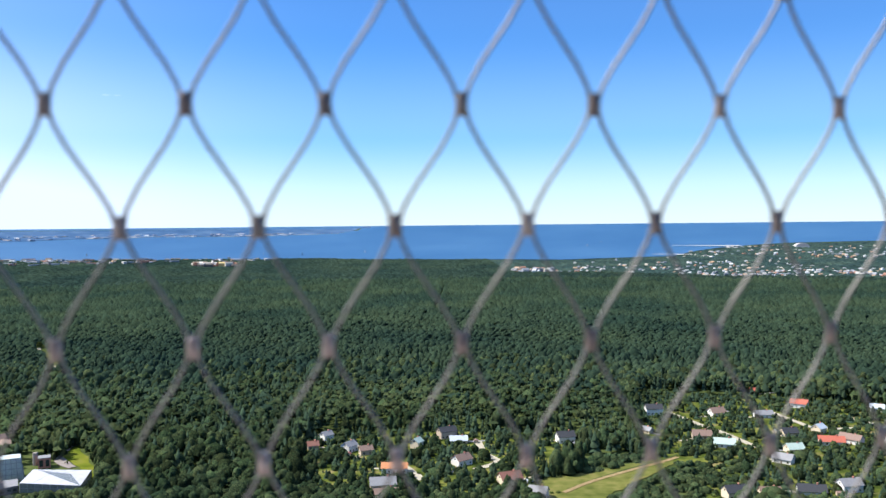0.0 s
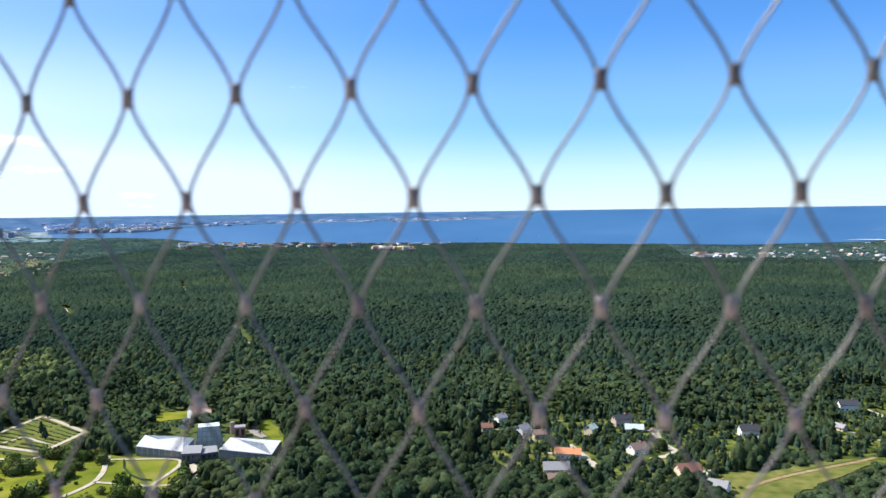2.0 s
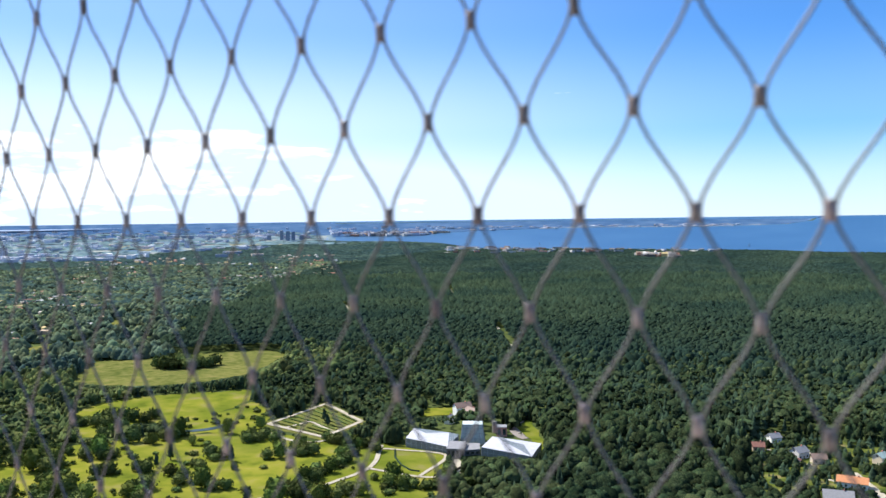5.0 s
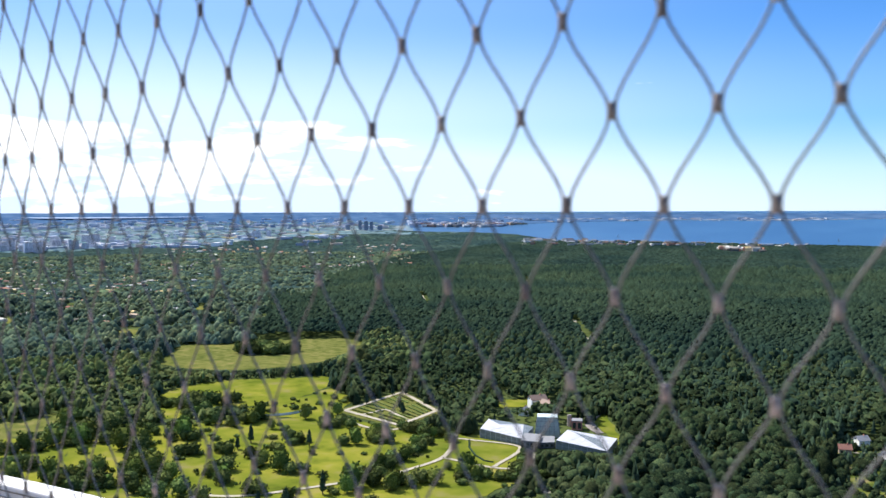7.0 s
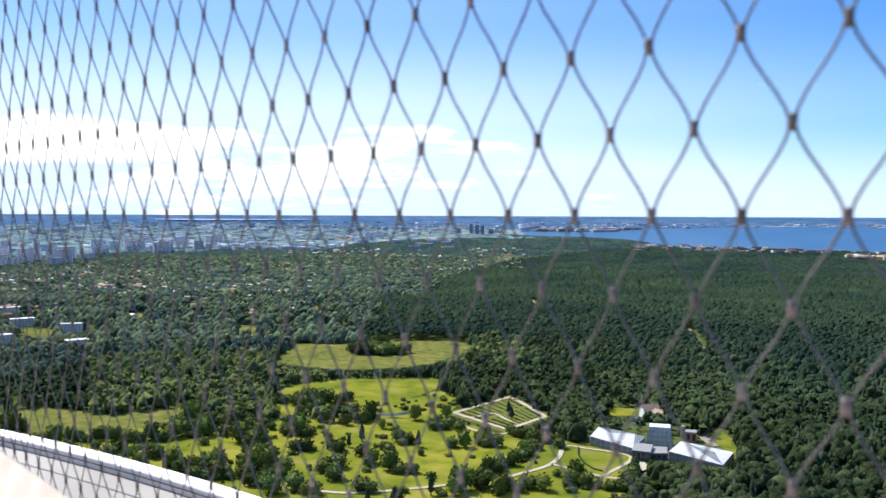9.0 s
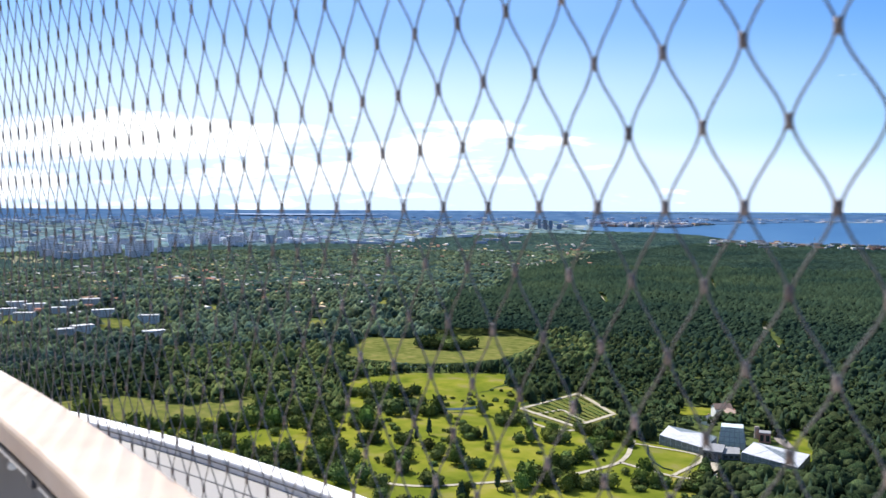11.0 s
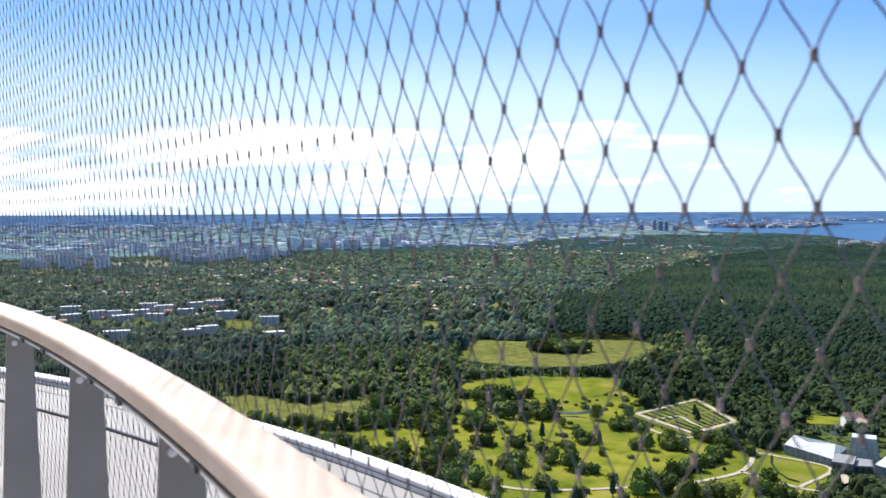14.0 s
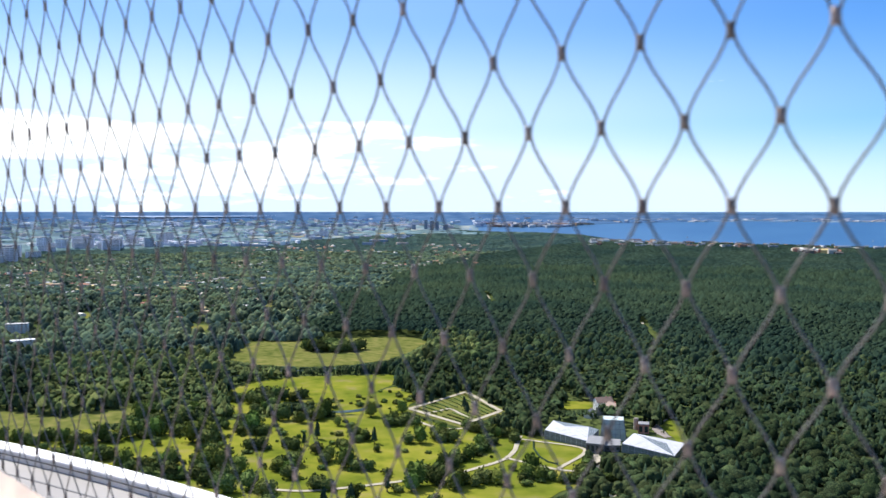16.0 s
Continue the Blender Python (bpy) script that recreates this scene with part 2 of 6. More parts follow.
M_BOLT = mat("zinc_bolt", [(0.55, 0.55, 0.55), (0.7, 0.7, 0.7)], 0.35, 50.0, metal=0.8)
M_BEAM = mat("white_enamel", [(0.792, 0.774, 0.785), (0.88, 0.861, 0.861)], 0.5, 3.0, 6, 0.05, 40.0, dist=0.001)
M_WHITE = mat("white_painted_deck", [(0.449, 0.402, 0.384), (0.543, 0.495, 0.476)], 0.6, 2.0, 7, 0.1, 30.0, scale2=0.5, tones2=[(0.88, 0.87, 0.86), (1, 1, 1)], dist=0.003)
M_RING = mat("pale_roof_membrane", [(0.23, 0.216, 0.213), (0.27, 0.256, 0.252), (0.31, 0.296, 0.291)], 0.7, 1.3, 8, 0.1, 30.0, scale2=0.35, tones2=[(0.82, 0.81, 0.81), (1.03, 1.03, 1.03)], dist=0.003)
M_CONCRETE = mat("tower_concrete", [(0.34, 0.33, 0.31), (0.45, 0.44, 0.42)], 0.85, 0.5, 8, 0.2, 8.0)
# far leafy trees, with haze blue worked into the foliage colour
M_HAZEDECID = mat("hazed_suburb_foliage", [(0.02, 0.038, 0.041), (0.033, 0.055, 0.051), (0.055, 0.08, 0.063)], 0.9, 0.25, 8, 0.5, 0.4, scale2=0.01, tones2=[(0.6, 0.72, 0.8), (1.1, 1.1, 1.0)],
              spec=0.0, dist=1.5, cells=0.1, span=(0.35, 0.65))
M_PINES = mat("pine_crowns", [(0.0265, 0.047, 0.0335), (0.037, 0.062, 0.041), (0.053, 0.08, 0.05)], 0.9, 0.35, 8, 0.3, 0.9, island=0.24, translucent=0.4, scale2=0.0045, tones2=[(0.72, 0.83, 0.92), (1.32, 1.26, 1.1)], spec=0.0, dist=0.8)
M_LIGHTWOOD = mat("light_bushes", [(0.072, 0.1, 0.043), (0.125, 0.158, 0.064), (0.2, 0.225, 0.088)], 0.9, 0.8, 8, 0.7, 1.6, island=0.5, translucent=0.35, scale2=0.02, tones2=[(0.7, 0.78, 0.8), (1.2, 1.15, 1.0)], spec=0.0, dist=0.6)
M_GARDEN = mat("garden_crowns", [(0.06, 0.098, 0.08), (0.105, 0.148, 0.104), (0.185, 0.22, 0.135)], 0.9, 0.5, 6, 0.4, 0.9, island=0.62, translucent=0.4, scale2=0.012, tones2=[(0.62, 0.72, 0.82), (1.35, 1.25, 0.95)], spec=0.0, dist=0.8)
M_CONIFER = mat("conifer_needles", [(0.032, 0.0567, 0.0381), (0.0592, 0.0935, 0.0548)], 0.9, 0.9, 6, 0.9, 1.4, island=0.4, translucent=0.3, spec=0.0, dist=0.6, span=(0.36, 0.64))
# darker copy of the mixed crowns, with the shade painted into its colour
M_SHADEWOOD = mat("dark_shaded_crowns", [(0.016, 0.028, 0.017), (0.029, 0.046, 0.024), (0.054, 0.075, 0.034)], 0.9, 1.2, 8, 0.9, 2.2, island=0.5, translucent=0.25, scale2=0.01, tones2=[(0.85, 0.92, 0.95), (1.2, 1.15, 1.0)], spec=0.0, dist=0.7, span=(0.38, 0.62))
M_PARKTREE_LIGHT = mat("light_foliage", [(0.07, 0.105, 0.024), (0.12, 0.16, 0.037), (0.19, 0.215, 0.056)], 0.9, 0.9, 6, 0.6, 1.8, obj_random=0.5, translucent=0.25, spec=0.0, dist=0.4)
M_WALLS = [mat("house_wall", [c, tuple(v * 1.12 for v in c)], 0.8, 1.5, 6) for c in ((0.62, 0.6, 0.56), (0.6, 0.5, 0.36), (0.7, 0.7, 0.68), (0.42, 0.33, 0.25))]
M_ROOFS = [mat("roof_covering", [tuple(v * 0.8 for v in c), c, tuple(v * 1.15 for v in c)], 0.7, 1.2, 7, 0.3, 4.0) for c in
           ((0.2, 0.085, 0.06), (0.4, 0.1, 0.06), (0.2, 0.13, 0.1), (0.22, 0.22, 0.23), (0.03, 0.032, 0.038), (0.36, 0.45, 0.4), (0.45, 0.5, 0.55), (0.5, 0.2, 0.08))]
M_BRICK = mat("red_brick", [(0.5, 0.19, 0.14), (0.62, 0.27, 0.2)], 0.85, 3.0, 7)
M_PANE = mat("window_glass", [(0.02, 0.025, 0.03), (0.035, 0.04, 0.05)], 0.08, 1.0)
M_BARK_DOOR = mat("painted_door", [(0.12, 0.07, 0.04), (0.17, 0.1, 0.06)], 0.6, 4.0)
M_GLASS = mat("glasshouse_glass", [(0.15, 0.165, 0.16), (0.22, 0.235, 0.23)], 0.35, 0.4, 5, spec=0.3)
M_ROOFGLASS = mat("roof_glazing", [(0.1, 0.125, 0.14), (0.16, 0.19, 0.205)], 0.45, 0.3, 5, spec=0.3)
M_CAP = mat("white_cap", [(0.72, 0.72, 0.7), (0.8, 0.8, 0.78)], 0.4, 30.0)
M_YARD = mat("paved_yard", [(0.2, 0.175, 0.16), (0.27, 0.24, 0.22)], 0.9, 0.3, 6, spec=0.0)
# palm house glass: reflected sky is put into the pale base colour
M_SKYGLASS = mat("sky_paled_green_glass", [(0.5, 0.56, 0.52), (0.62, 0.67, 0.63), (0.72, 0.75, 0.71)], 0.35, 0.5, 5, metal=0.15)
M_FRAME = mat("white_frames", [(0.3, 0.31, 0.32), (0.38, 0.39, 0.4)], 0.5, 2.0)
M_ROOFWHITE = mat("white_roofing", [(0.42, 0.42, 0.45), (0.52, 0.52, 0.55)], 0.5, 0.3, 6)
M_ROOFGREY = mat("roof_felt", [(0.17, 0.17, 0.18), (0.24, 0.24, 0.25)], 0.85, 0.4, 6)
M_SLATE = mat("slate_cladding", [(0.07, 0.075, 0.09), (0.12, 0.125, 0.14)], 0.5, 0.8, 6)
M_PANEL = mat("concrete_panels", [(0.42, 0.42, 0.43), (0.55, 0.54, 0.54)], 0.8, 0.05, 6, obj_random=0.25)


def mixed(name, tones):
    """Buildings of several colours in one mesh: each takes its own tone."""
    m = mat(name, [tones[0], tones[1]], 0.85, 0.2, spec=0.1)
    t = m.node_tree
    geo = t.nodes.new("ShaderNodeNewGeometry")
    r = t.nodes.new("ShaderNodeValToRGB")
    r.color_ramp.interpolation = "CONSTANT"
    e = r.color_ramp.elements
    e[0].color, e[1].color = (*tones[0], 1), (*tones[1], 1)
    e[1].position = 1 / len(tones)
    for i, c in enumerate(tones[2:]):
        e.new((i + 2) / len(tones)).color = (*c, 1)
    t.links.new(geo.outputs["Random Per Island"], r.inputs[0])
    t.links.new(r.outputs[0], t.nodes["Principled BSDF"].inputs["Base Color"])
    return m


M_MIXROOF = mixed("mixed_house_colours", [(0.38, 0.35, 0.31), (0.5, 0.45, 0.38), (0.3, 0.17, 0.13), (0.19, 0.17, 0.15), (0.45, 0.34, 0.24), (0.36, 0.22, 0.15), (0.62, 0.6, 0.56), (0.12, 0.11, 0.1), (0.55, 0.42, 0.2), (0.15, 0.13, 0.11), (0.42, 0.2, 0.14), (0.5, 0.48, 0.46)])
# city palette pulled towards blue-grey: haze painted into the tones
M_MIXHAZE = mixed("hazed_city_colours", [(0.46, 0.47, 0.55), (0.57, 0.58, 0.64), (0.3, 0.34, 0.42), (0.66, 0.66, 0.69), (0.42, 0.45, 0.53), (0.55, 0.5, 0.53), (0.82, 0.82, 0.82), (0.26, 0.31, 0.37), (0.58, 0.48, 0.42)])
M_MIXWHITE = mixed("mixed_pale_walls", [(0.4, 0.4, 0.42), (0.34, 0.35, 0.38), (0.5, 0.48, 0.45), (0.24, 0.26, 0.3), (0.42, 0.38, 0.32), (0.32, 0.18, 0.13), (0.62, 0.62, 0.62), (0.16, 0.18, 0.2), (0.2, 0.2, 0.2), (0.45, 0.3, 0.2)])

# ---- the plan: eye at (0, 0, 175); far ground is drawn in and lifted so that it meets the horizon inside the view's range ----
EYE_Z = 175.0
NEAR = 2400.0


def reach(d):
    """The radius at which ground d metres away is laid, and the scale of things there."""
    r = d if d <= NEAR else NEAR + 2400.0 * (1 - NEAR / d)
    return r, r / d


def at(az, d, h=0.0):
    """A place d metres away, az degrees left of +y, h metres over the ground."""
    r, k = reach(d)
    a = radians(az)
    return Vector((-math.sin(a) * r, math.cos(a) * r, EYE_Z * (1 - k) + h * k))


def mesh(name, verts, faces, material, smooth=False):
    me = bpy.data.meshes.new(name)
    me.from_pydata([tuple(v) for v in verts], [], [tuple(f) for f in faces])
    if material:
        me.materials.append(material)
    if smooth:
        me.polygons.foreach_set("use_smooth", [True] * len(me.polygons))
    me.update()
    return me


def big_mesh(name, verts, tris, material, smooth=True):
    """A mesh of triangles from arrays."""
    me = bpy.data.meshes.new(name)
    me.vertices.add(len(verts))
    me.vertices.foreach_set("co", np.asarray(verts, dtype=np.float32).ravel())
    me.loops.add(len(tris) * 3)
    me.loops.foreach_set("vertex_index", np.asarray(tris, dtype=np.int32).ravel())
    me.polygons.add(len(tris))
    me.polygons.foreach_set("loop_start", np.arange(0, len(tris) * 3, 3, dtype=np.int32))
    me.polygons.foreach_set("use_smooth", np.full(len(tris), smooth))
    me.materials.append(material)
    me.update(calc_edges=True)
    me.validate()
    return me


def part(name, bm, material, parent, label=""):
    """One mesh object under a thing or a part, from a bmesh or a mesh."""
    if isinstance(bm, bmesh.types.BMesh):
        me = bpy.data.meshes.new(name)
        bm.to_mesh(me)
        bm.free()
        if material:
            me.materials.append(material)
    else:
        me = bm
    ob = new(name, me)
    ob.parent = parent
    if label:
        ob["label"] = label
    return ob


def thing(name, label, category, group="", kind="", loc=(0, 0, 0), rz=0.0):
    ob = new(name)
    ob.matrix_world = pose(*loc, 0, 0, rz)
    return tagged(ob, label, category, group, kind)


def polar_sheet(name, az0, az1, naz, near, far, nd, lift, material):
    """A sheet between two distances given as functions of the azimuth."""
    verts, faces = [], []
    for i in range(naz + 1):
        az = az0 + (az1 - az0) * i / naz
        a, b = near(az), far(az)
        for j in range(nd + 1):
            k = j / nd
            d = 1 / ((1 - k) / a + k / b)
            verts.append(at(az, d, lift))
    for i in range(naz):
        for j in range(nd):
            p = i * (nd + 1) + j
            faces.append((p, p + nd + 1, p + nd + 2, p + 1))
    return mesh(name, verts, faces, material, True)


def interp(table):
    xs, ys = [p[0] for p in table], [p[1] for p in table]
    return lambda az: float(np.interp(az, xs, ys))


# ---- ground, sea and far shores ----
rings = [1.0, 60, 200, 400, 600, 800, 1000, 1300, 1700, 2100, 2400, 2700, 3100, 3600, 4200, 5000, 6000, 7500, 9500, 12500, 17000, 25000, 45000, 120000]
verts, faces = [], []
SEG = 180
for d in rings:
    for i in range(SEG):
        verts.append(at(i * 360 / SEG, d))
for j in range(len(rings) - 1):
    for i in range(SEG):
        i2 = (i + 1) % SEG
        faces.append((j * SEG + i, (j + 1) * SEG + i, (j + 1) * SEG + i2, j * SEG + i2))
faces.append(tuple(range(SEG)))
ground = tagged(new("ground", mesh("ground", verts, faces, M_GROUND, True)), "dark green wooded lowland reaching to the horizon", "ground", kind="structure")

coast = interp([(-60, 12000), (-40, 10500), (-27, 8452), (-21.7, 7604), (-18, 6303), (-16.4, 5500), (-15.0, 4640), (-8, 4206), (0, 4359), (14, 4646),
                (19.5, 4900), (26.8, 5300), (29.3, 6569), (35.5, 7607), (37.5, 8600)])
bay_end = interp([(-60, 900000), (4.8, 900000), (5.6, 34000), (7, 20500), (12.2, 16600), (17.7, 17200), (21.2, 16500), (24.6, 14600), (28.5, 12400), (30.7, 9800), (33.8, 9900), (35.9, 9700), (37.5, 8700)])
tagged(new("water", polar_sheet("water", -60, 37.5, 260, coast, bay_end, 24, 3.0, M_WATER)), "deep blue bay under a clear sky", "sea", kind="structure")
far_sea = interp([(3.5, 60000), (7, 70000), (36, 90000)])
tagged(new("far_water", polar_sheet("far_water", 3.5, 36.3, 48, far_sea, lambda az: 900000, 6, 4.0, M_WATER)), "thin strip of open sea behind the spit", "sea", kind="structure")

far_edge = interp([(36, 7000), (50, 4700), (84, 3400), (100, 3400)])
# the far land's haze comes from its painted colours, no volume
tagged(new("far_country", polar_sheet("far_country", 36, 100, 120, far_edge, lambda az: 11000, 20, 3.0, M_HAZELAND)), "hazy blue-green country behind the city", "landscape", kind="structure")
tagged(new("far_hills", polar_sheet("far_hills", 36, 100, 120, lambda az: 11000, lambda az: 900000, 20, 3.5, M_HAZESHORE)), "hazy blue land along the horizon", "landscape", kind="structure")
tagged(new("far_shore", polar_sheet("far_shore", 4.8, 36.2, 80, lambda az: bay_end(az) - 200, lambda az: 70000, 10, 5.0, M_HAZESHORE)), "hazy low shore across the bay", "landscape", kind="structure")
lake = interp([(49.3, 29400), (50.5, 26800), (54, 23800), (57, 22600), (59, 24200), (60.3, 29400)])
tagged(new("lake", polar_sheet("lake", 49.3, 60.3, 60, lake, lambda az: 29500, 4, 40.0, M_LAKE)), "thin bright lake near the horizon", "lake", kind="structure")

tagged(new("beach", polar_sheet("beach", 6.6, 22.5, 60, lambda az: bay_end(az) - 210 - 190 * math.sin(az * 2.3), lambda az: bay_end(az) + 60, 2, 6.5, M_SAND)), "thin pale beach across the bay", "beach", kind="structure")
for az0, az1, d0, d1 in ((-19.0, -14.9, 6500, 6640), (-16.4, -13.6, 4700, 4790)):
    side = interp([(az0, d0), ((az0 + az1) / 2, d0 * 1.01), (az1, d1)])
    tagged(new("sand_spit", polar_sheet("sand_spit", az0, az1, 20, side, lambda az: side(az) * (1.004 + 0.022 * (az1 - az) / (az1 - az0)), 2, 7.0, M_SAND)), "narrow pale breakwater running into the bay", "breakwater", kind="structure")

# ---- areas of open ground, as outlines in degrees and metres ----
LAWNS = {
    "upper_meadow": [(52.5, 1043), (51.2, 1190), (48.6, 1170), (44.5, 1202), (40.7, 1202), (39.3, 1156), (40.7, 1062), (42.2, 1009), (44.5, 983), (47.5, 975), (50.5, 999)],
    "middle_meadow": [(52.6, 846), (51.2, 899), (48.3, 922), (41.5, 920), (41.7, 860), (44.5, 800), (46.8, 790), (49.8, 800), (50.5, 757), (52.3, 761)],
    "west_meadow": [(72, 850), (66, 850), (62.5, 795), (58.0, 822), (56.5, 790), (59.1, 755), (63.1, 735), (68.8, 715), (72, 715)],
    "park_lawn": [(58, 730), (53, 735), (49, 742), (44, 735), (41, 735), (37.6, 690), (33, 672), (29, 648), (28.5, 560), (33, 500), (42, 470), (50, 470), (58, 560)],
    "west_garden": [(57.6, 565), (57.8, 728), (61.5, 742), (66.5, 722), (70, 690), (68, 610), (61, 550)],
    "garden_lawn": [(41.2, 757), (36.8, 838), (34.1, 750), (37.0, 688)],
    "pond_lawn": [(47.2, 738), (47.0, 786), (44.6, 800), (42.6, 835), (41.6, 858), (40.2, 805), (40.8, 757), (41.0, 740)],
    "orchard_lawn": [(30.6, 760), (30.2, 795), (28.3, 800), (28.2, 770)],
    "house_lawn": [(24.1, 717), (23.2, 752), (22.65, 700), (22.3, 672), (22.4, 648), (23.0, 650), (23.3, 682)],
    "plot_lawn": [(9.5, 560), (9.5, 700), (4, 725), (-6.5, 722), (-9.2, 715), (-9.0, 655), (-6.5, 600), (-6.5, 545), (0, 530), (6, 535)],
    "plot_ground": [(-13, 650), (-12.8, 830), (-16, 870), (-20, 905), (-28.5, 905), (-28.5, 560), (-17, 560), (-17.5, 640)],
    "clearing": [(-7.2, 535), (-6.0, 572), (-6.5, 590), (-9.45, 608), (-11.65, 628), (-14.6, 658), (-15.2, 642), (-12.2, 582), (-10.4, 550), (-9.1, 526)],
}


def plane_xy(az, d):
    return (-math.sin(radians(az)) * d, math.cos(radians(az)) * d)


LAWN_XY = {k: np.array([plane_xy(*p) for p in v]) for k, v in LAWNS.items()}


def inside(poly, x, y):
    """Which of the points lie inside the outline."""
    c = np.zeros(np.shape(x), bool)
    n = len(poly)
    for i in range(n):
        x0, y0 = poly[i]
        x1, y1 = poly[(i + 1) % n]
        if y0 == y1:
            continue
        c ^= ((y0 > y) != (y1 > y)) & (x < (x1 - x0) * (y - y0) / (y1 - y0) + x0)
    return c


def sheet_from_outline(name, poly, z, material, label, category, fray=6.0):
    """A flat patch of ground with an uneven border."""
    rnd = random.Random(name)
    pts = []
    n = len(poly)
    for i in range(n):
        a, b = Vector(poly[i]), Vector(poly[(i + 1) % n])
        steps = max(2, int((b - a).length / 8))
        for j in range(steps):
            p = a.lerp(b, j / steps)
            pts.append((p.x + rnd.uniform(-fray, fray), p.y + rnd.uniform(-fray, fray), z))
    bm = bmesh.new()
    f = bm.faces.new([bm.verts.new(p) for p in pts])
    bmesh.ops.triangulate(bm, faces=[f])
    me = bpy.data.meshes.new(name)
    bm.to_mesh(me)
    bm.free()
    me.materials.append(material)
    return tagged(new(name, me), label, category, kind="structure")


for layer, (key, xy) in enumerate(LAWN_XY.items()):
    hay = key in ("upper_meadow", "west_meadow", "clearing", "garden_lawn")
    sheet_from_outline(key, xy, 0.2 + 0.03 * layer, M_HAY if hay else M_ROUGH if key.startswith("plot") else M_LAWN, "yellowish unmown meadow between trees" if hay else "bright green mown lawn between trees", "meadow" if hay else "lawn", 2.0 if key in ("house_lawn", "garden_lawn", "orchard_lawn") else 3.2)

# ---- the lookout's deck, handrail and outer roof ----
CX, CY = -2.62, -12.05


def ring_point(th, r, z):
    a = radians(th)
    return Vector((CX - r * math.sin(a), CY + r * math.cos(a), EYE_Z + z))


def ring_sweep(profile, th0, th1, n, closed=False):
    """A profile of (radius, height) points swept round the tower's axis."""
    verts, faces = [], []
    m = len(profile)
    rows = n if closed else n + 1
    for i in range(rows):
        th = th0 + (th1 - th0) * i / n
        verts += [ring_point(th, r, z) for r, z in profile]
    for i in range(n):
        a, b = i * m, ((i + 1) % rows) * m
        for j in range(m):
            faces.append((a + j, a + (j + 1) % m, b + (j + 1) % m, b + j))
    if not closed:
        faces += [tuple(range(m))[::-1], tuple(range((rows - 1) * m, rows * m))]
    return verts, faces


def ring_part(name, profile, th0, th1, n, material, parent, label="", closed=False, smooth=False):
    v, f = ring_sweep(profile, th0, th1, n, closed)
    me = mesh(name, v, f, material, smooth)
    bm = bmesh.new()
    bm.from_mesh(me)
    bmesh.ops.recalc_face_normals(bm, faces=bm.faces)
    bm.to_mesh(me)
    bm.free()
    return part(name, me, None, parent, label)


def rounded(r0, r1, z0, z1, c):
    """A box profile with rounded corners."""
    out = []
    for cx, cz, a0 in ((r1 - c, z1 - c, 0), (r0 + c, z1 - c, 90), (r0 + c, z0 + c, 180), (r1 - c, z0 + c, 270)):
        for i in range(4):
            a = radians(a0 + i * 30)
            out.append((cx + c * math.cos(a), cz + c * math.sin(a)))
    return out


FLOOR_Z = -1.45
deck = thing("lookout_floor", "pale deck of the round lookout behind the railing", "floor", kind="structure")
ring_part("floor_slab", [(12.55, FLOOR_Z), (8.6, FLOOR_Z), (8.6, FLOOR_Z - 0.3), (12.55, FLOOR_Z - 0.3)], 0, 360, 120, M_WHITE, deck, closed=True)
core = thing("wall_core", "plain pale wall of the tower's core", "wall", kind="structure")
ring_part("wall_panel", [(8.6, 2.095), (8.3, 2.095), (8.3, -6), (8.6, -6)], 0, 360, 96, M_WHITE, core, closed=True, smooth=True)
shaft = thing("tower_shaft", "round concrete shaft of the tower, widening downwards", "tower", kind="structure")
ring_part("shaft", [(7.6, -6), (4.8, -30), (5.2, -120), (8.0, -EYE_Z), (0.5, -EYE_Z), (0.5, -6)], 0, 360, 64, M_CONCRETE, shaft, closed=True, smooth=True)

top = thing("ceiling", "plain pale ceiling over the lookout", "ceiling", kind="structure")
ring_part("ceiling_slab", [(10.6, 2.1), (8.3, 2.1), (8.3, 2.35), (10.6, 2.35)], 0, 360, 120, M_WHITE, top, closed=True)
roof = thing("outer_roof", "white painted roof ring outside the railing", "roof")
ring_part("roof_sheet", [(14.3, -1.312), (12.56, -1.40), (12.56, -1.9), (14.3, -1.9)], 0, 360, 180, M_RING, roof, closed=True)
ring_part("roof_fascia", [(14.34, -1.308), (14.305, -1.308), (13.3, -5.5), (8.7, -5.9), (13.34, -5.9)], 0, 360, 120, M_WHITE, roof, closed=True)
# thin dark line round the roof, built as a narrow tube
ring_part("roof_line", [(13.71 + 0.012 * math.cos(a), -1.335 + 0.012 * math.sin(a)) for a in (0, 1.05, 2.09, 3.14, 4.19, 5.24)], -40, 60, 160, M_DARK, roof, "thin dark line running round the roof")

# narrow dark line just inside the edge beam
ring_part("roof_rim_line", [(14.035, -1.3225), (14.025, -1.323), (14.025, -1.333), (14.035, -1.333)], -40, 70, 240, M_DARK, roof, "thin dark line on the roof")
edge = thing("edge_barrier", "low white beam with a dark groove along the roof's outer edge", "barrier")
ring_part("beam", rounded(14.17, 14.27, -1.36, -1.262, 0.012), -40, 70, 240, M_BEAM, edge)
ring_part("beam_groove", [(14.168, -1.292), (14.163, -1.292), (14.163, -1.287), (14.168, -1.287)], -40, 70, 240, M_DARK, edge)
rail = thing("handrail", "curved railing with a broad pale timber handrail on grey steel posts", "railing")
ring_part("timber_rail", rounded(12.335, 12.432, -0.339, -0.300, 0.009), -60, 60, 360, M_WOOD, rail, "pale sunlit timber handrail", smooth=False)
# dark ring added as the shadow gap below the timber
ring_part("shadow_strip", [(12.42, -0.3395), (12.3365, -0.3395), (12.3365, -0.3445), (12.42, -0.3445)], -60, 60, 360, M_DARK, rail, "dark strip standing in for the shadow gap under the timber")
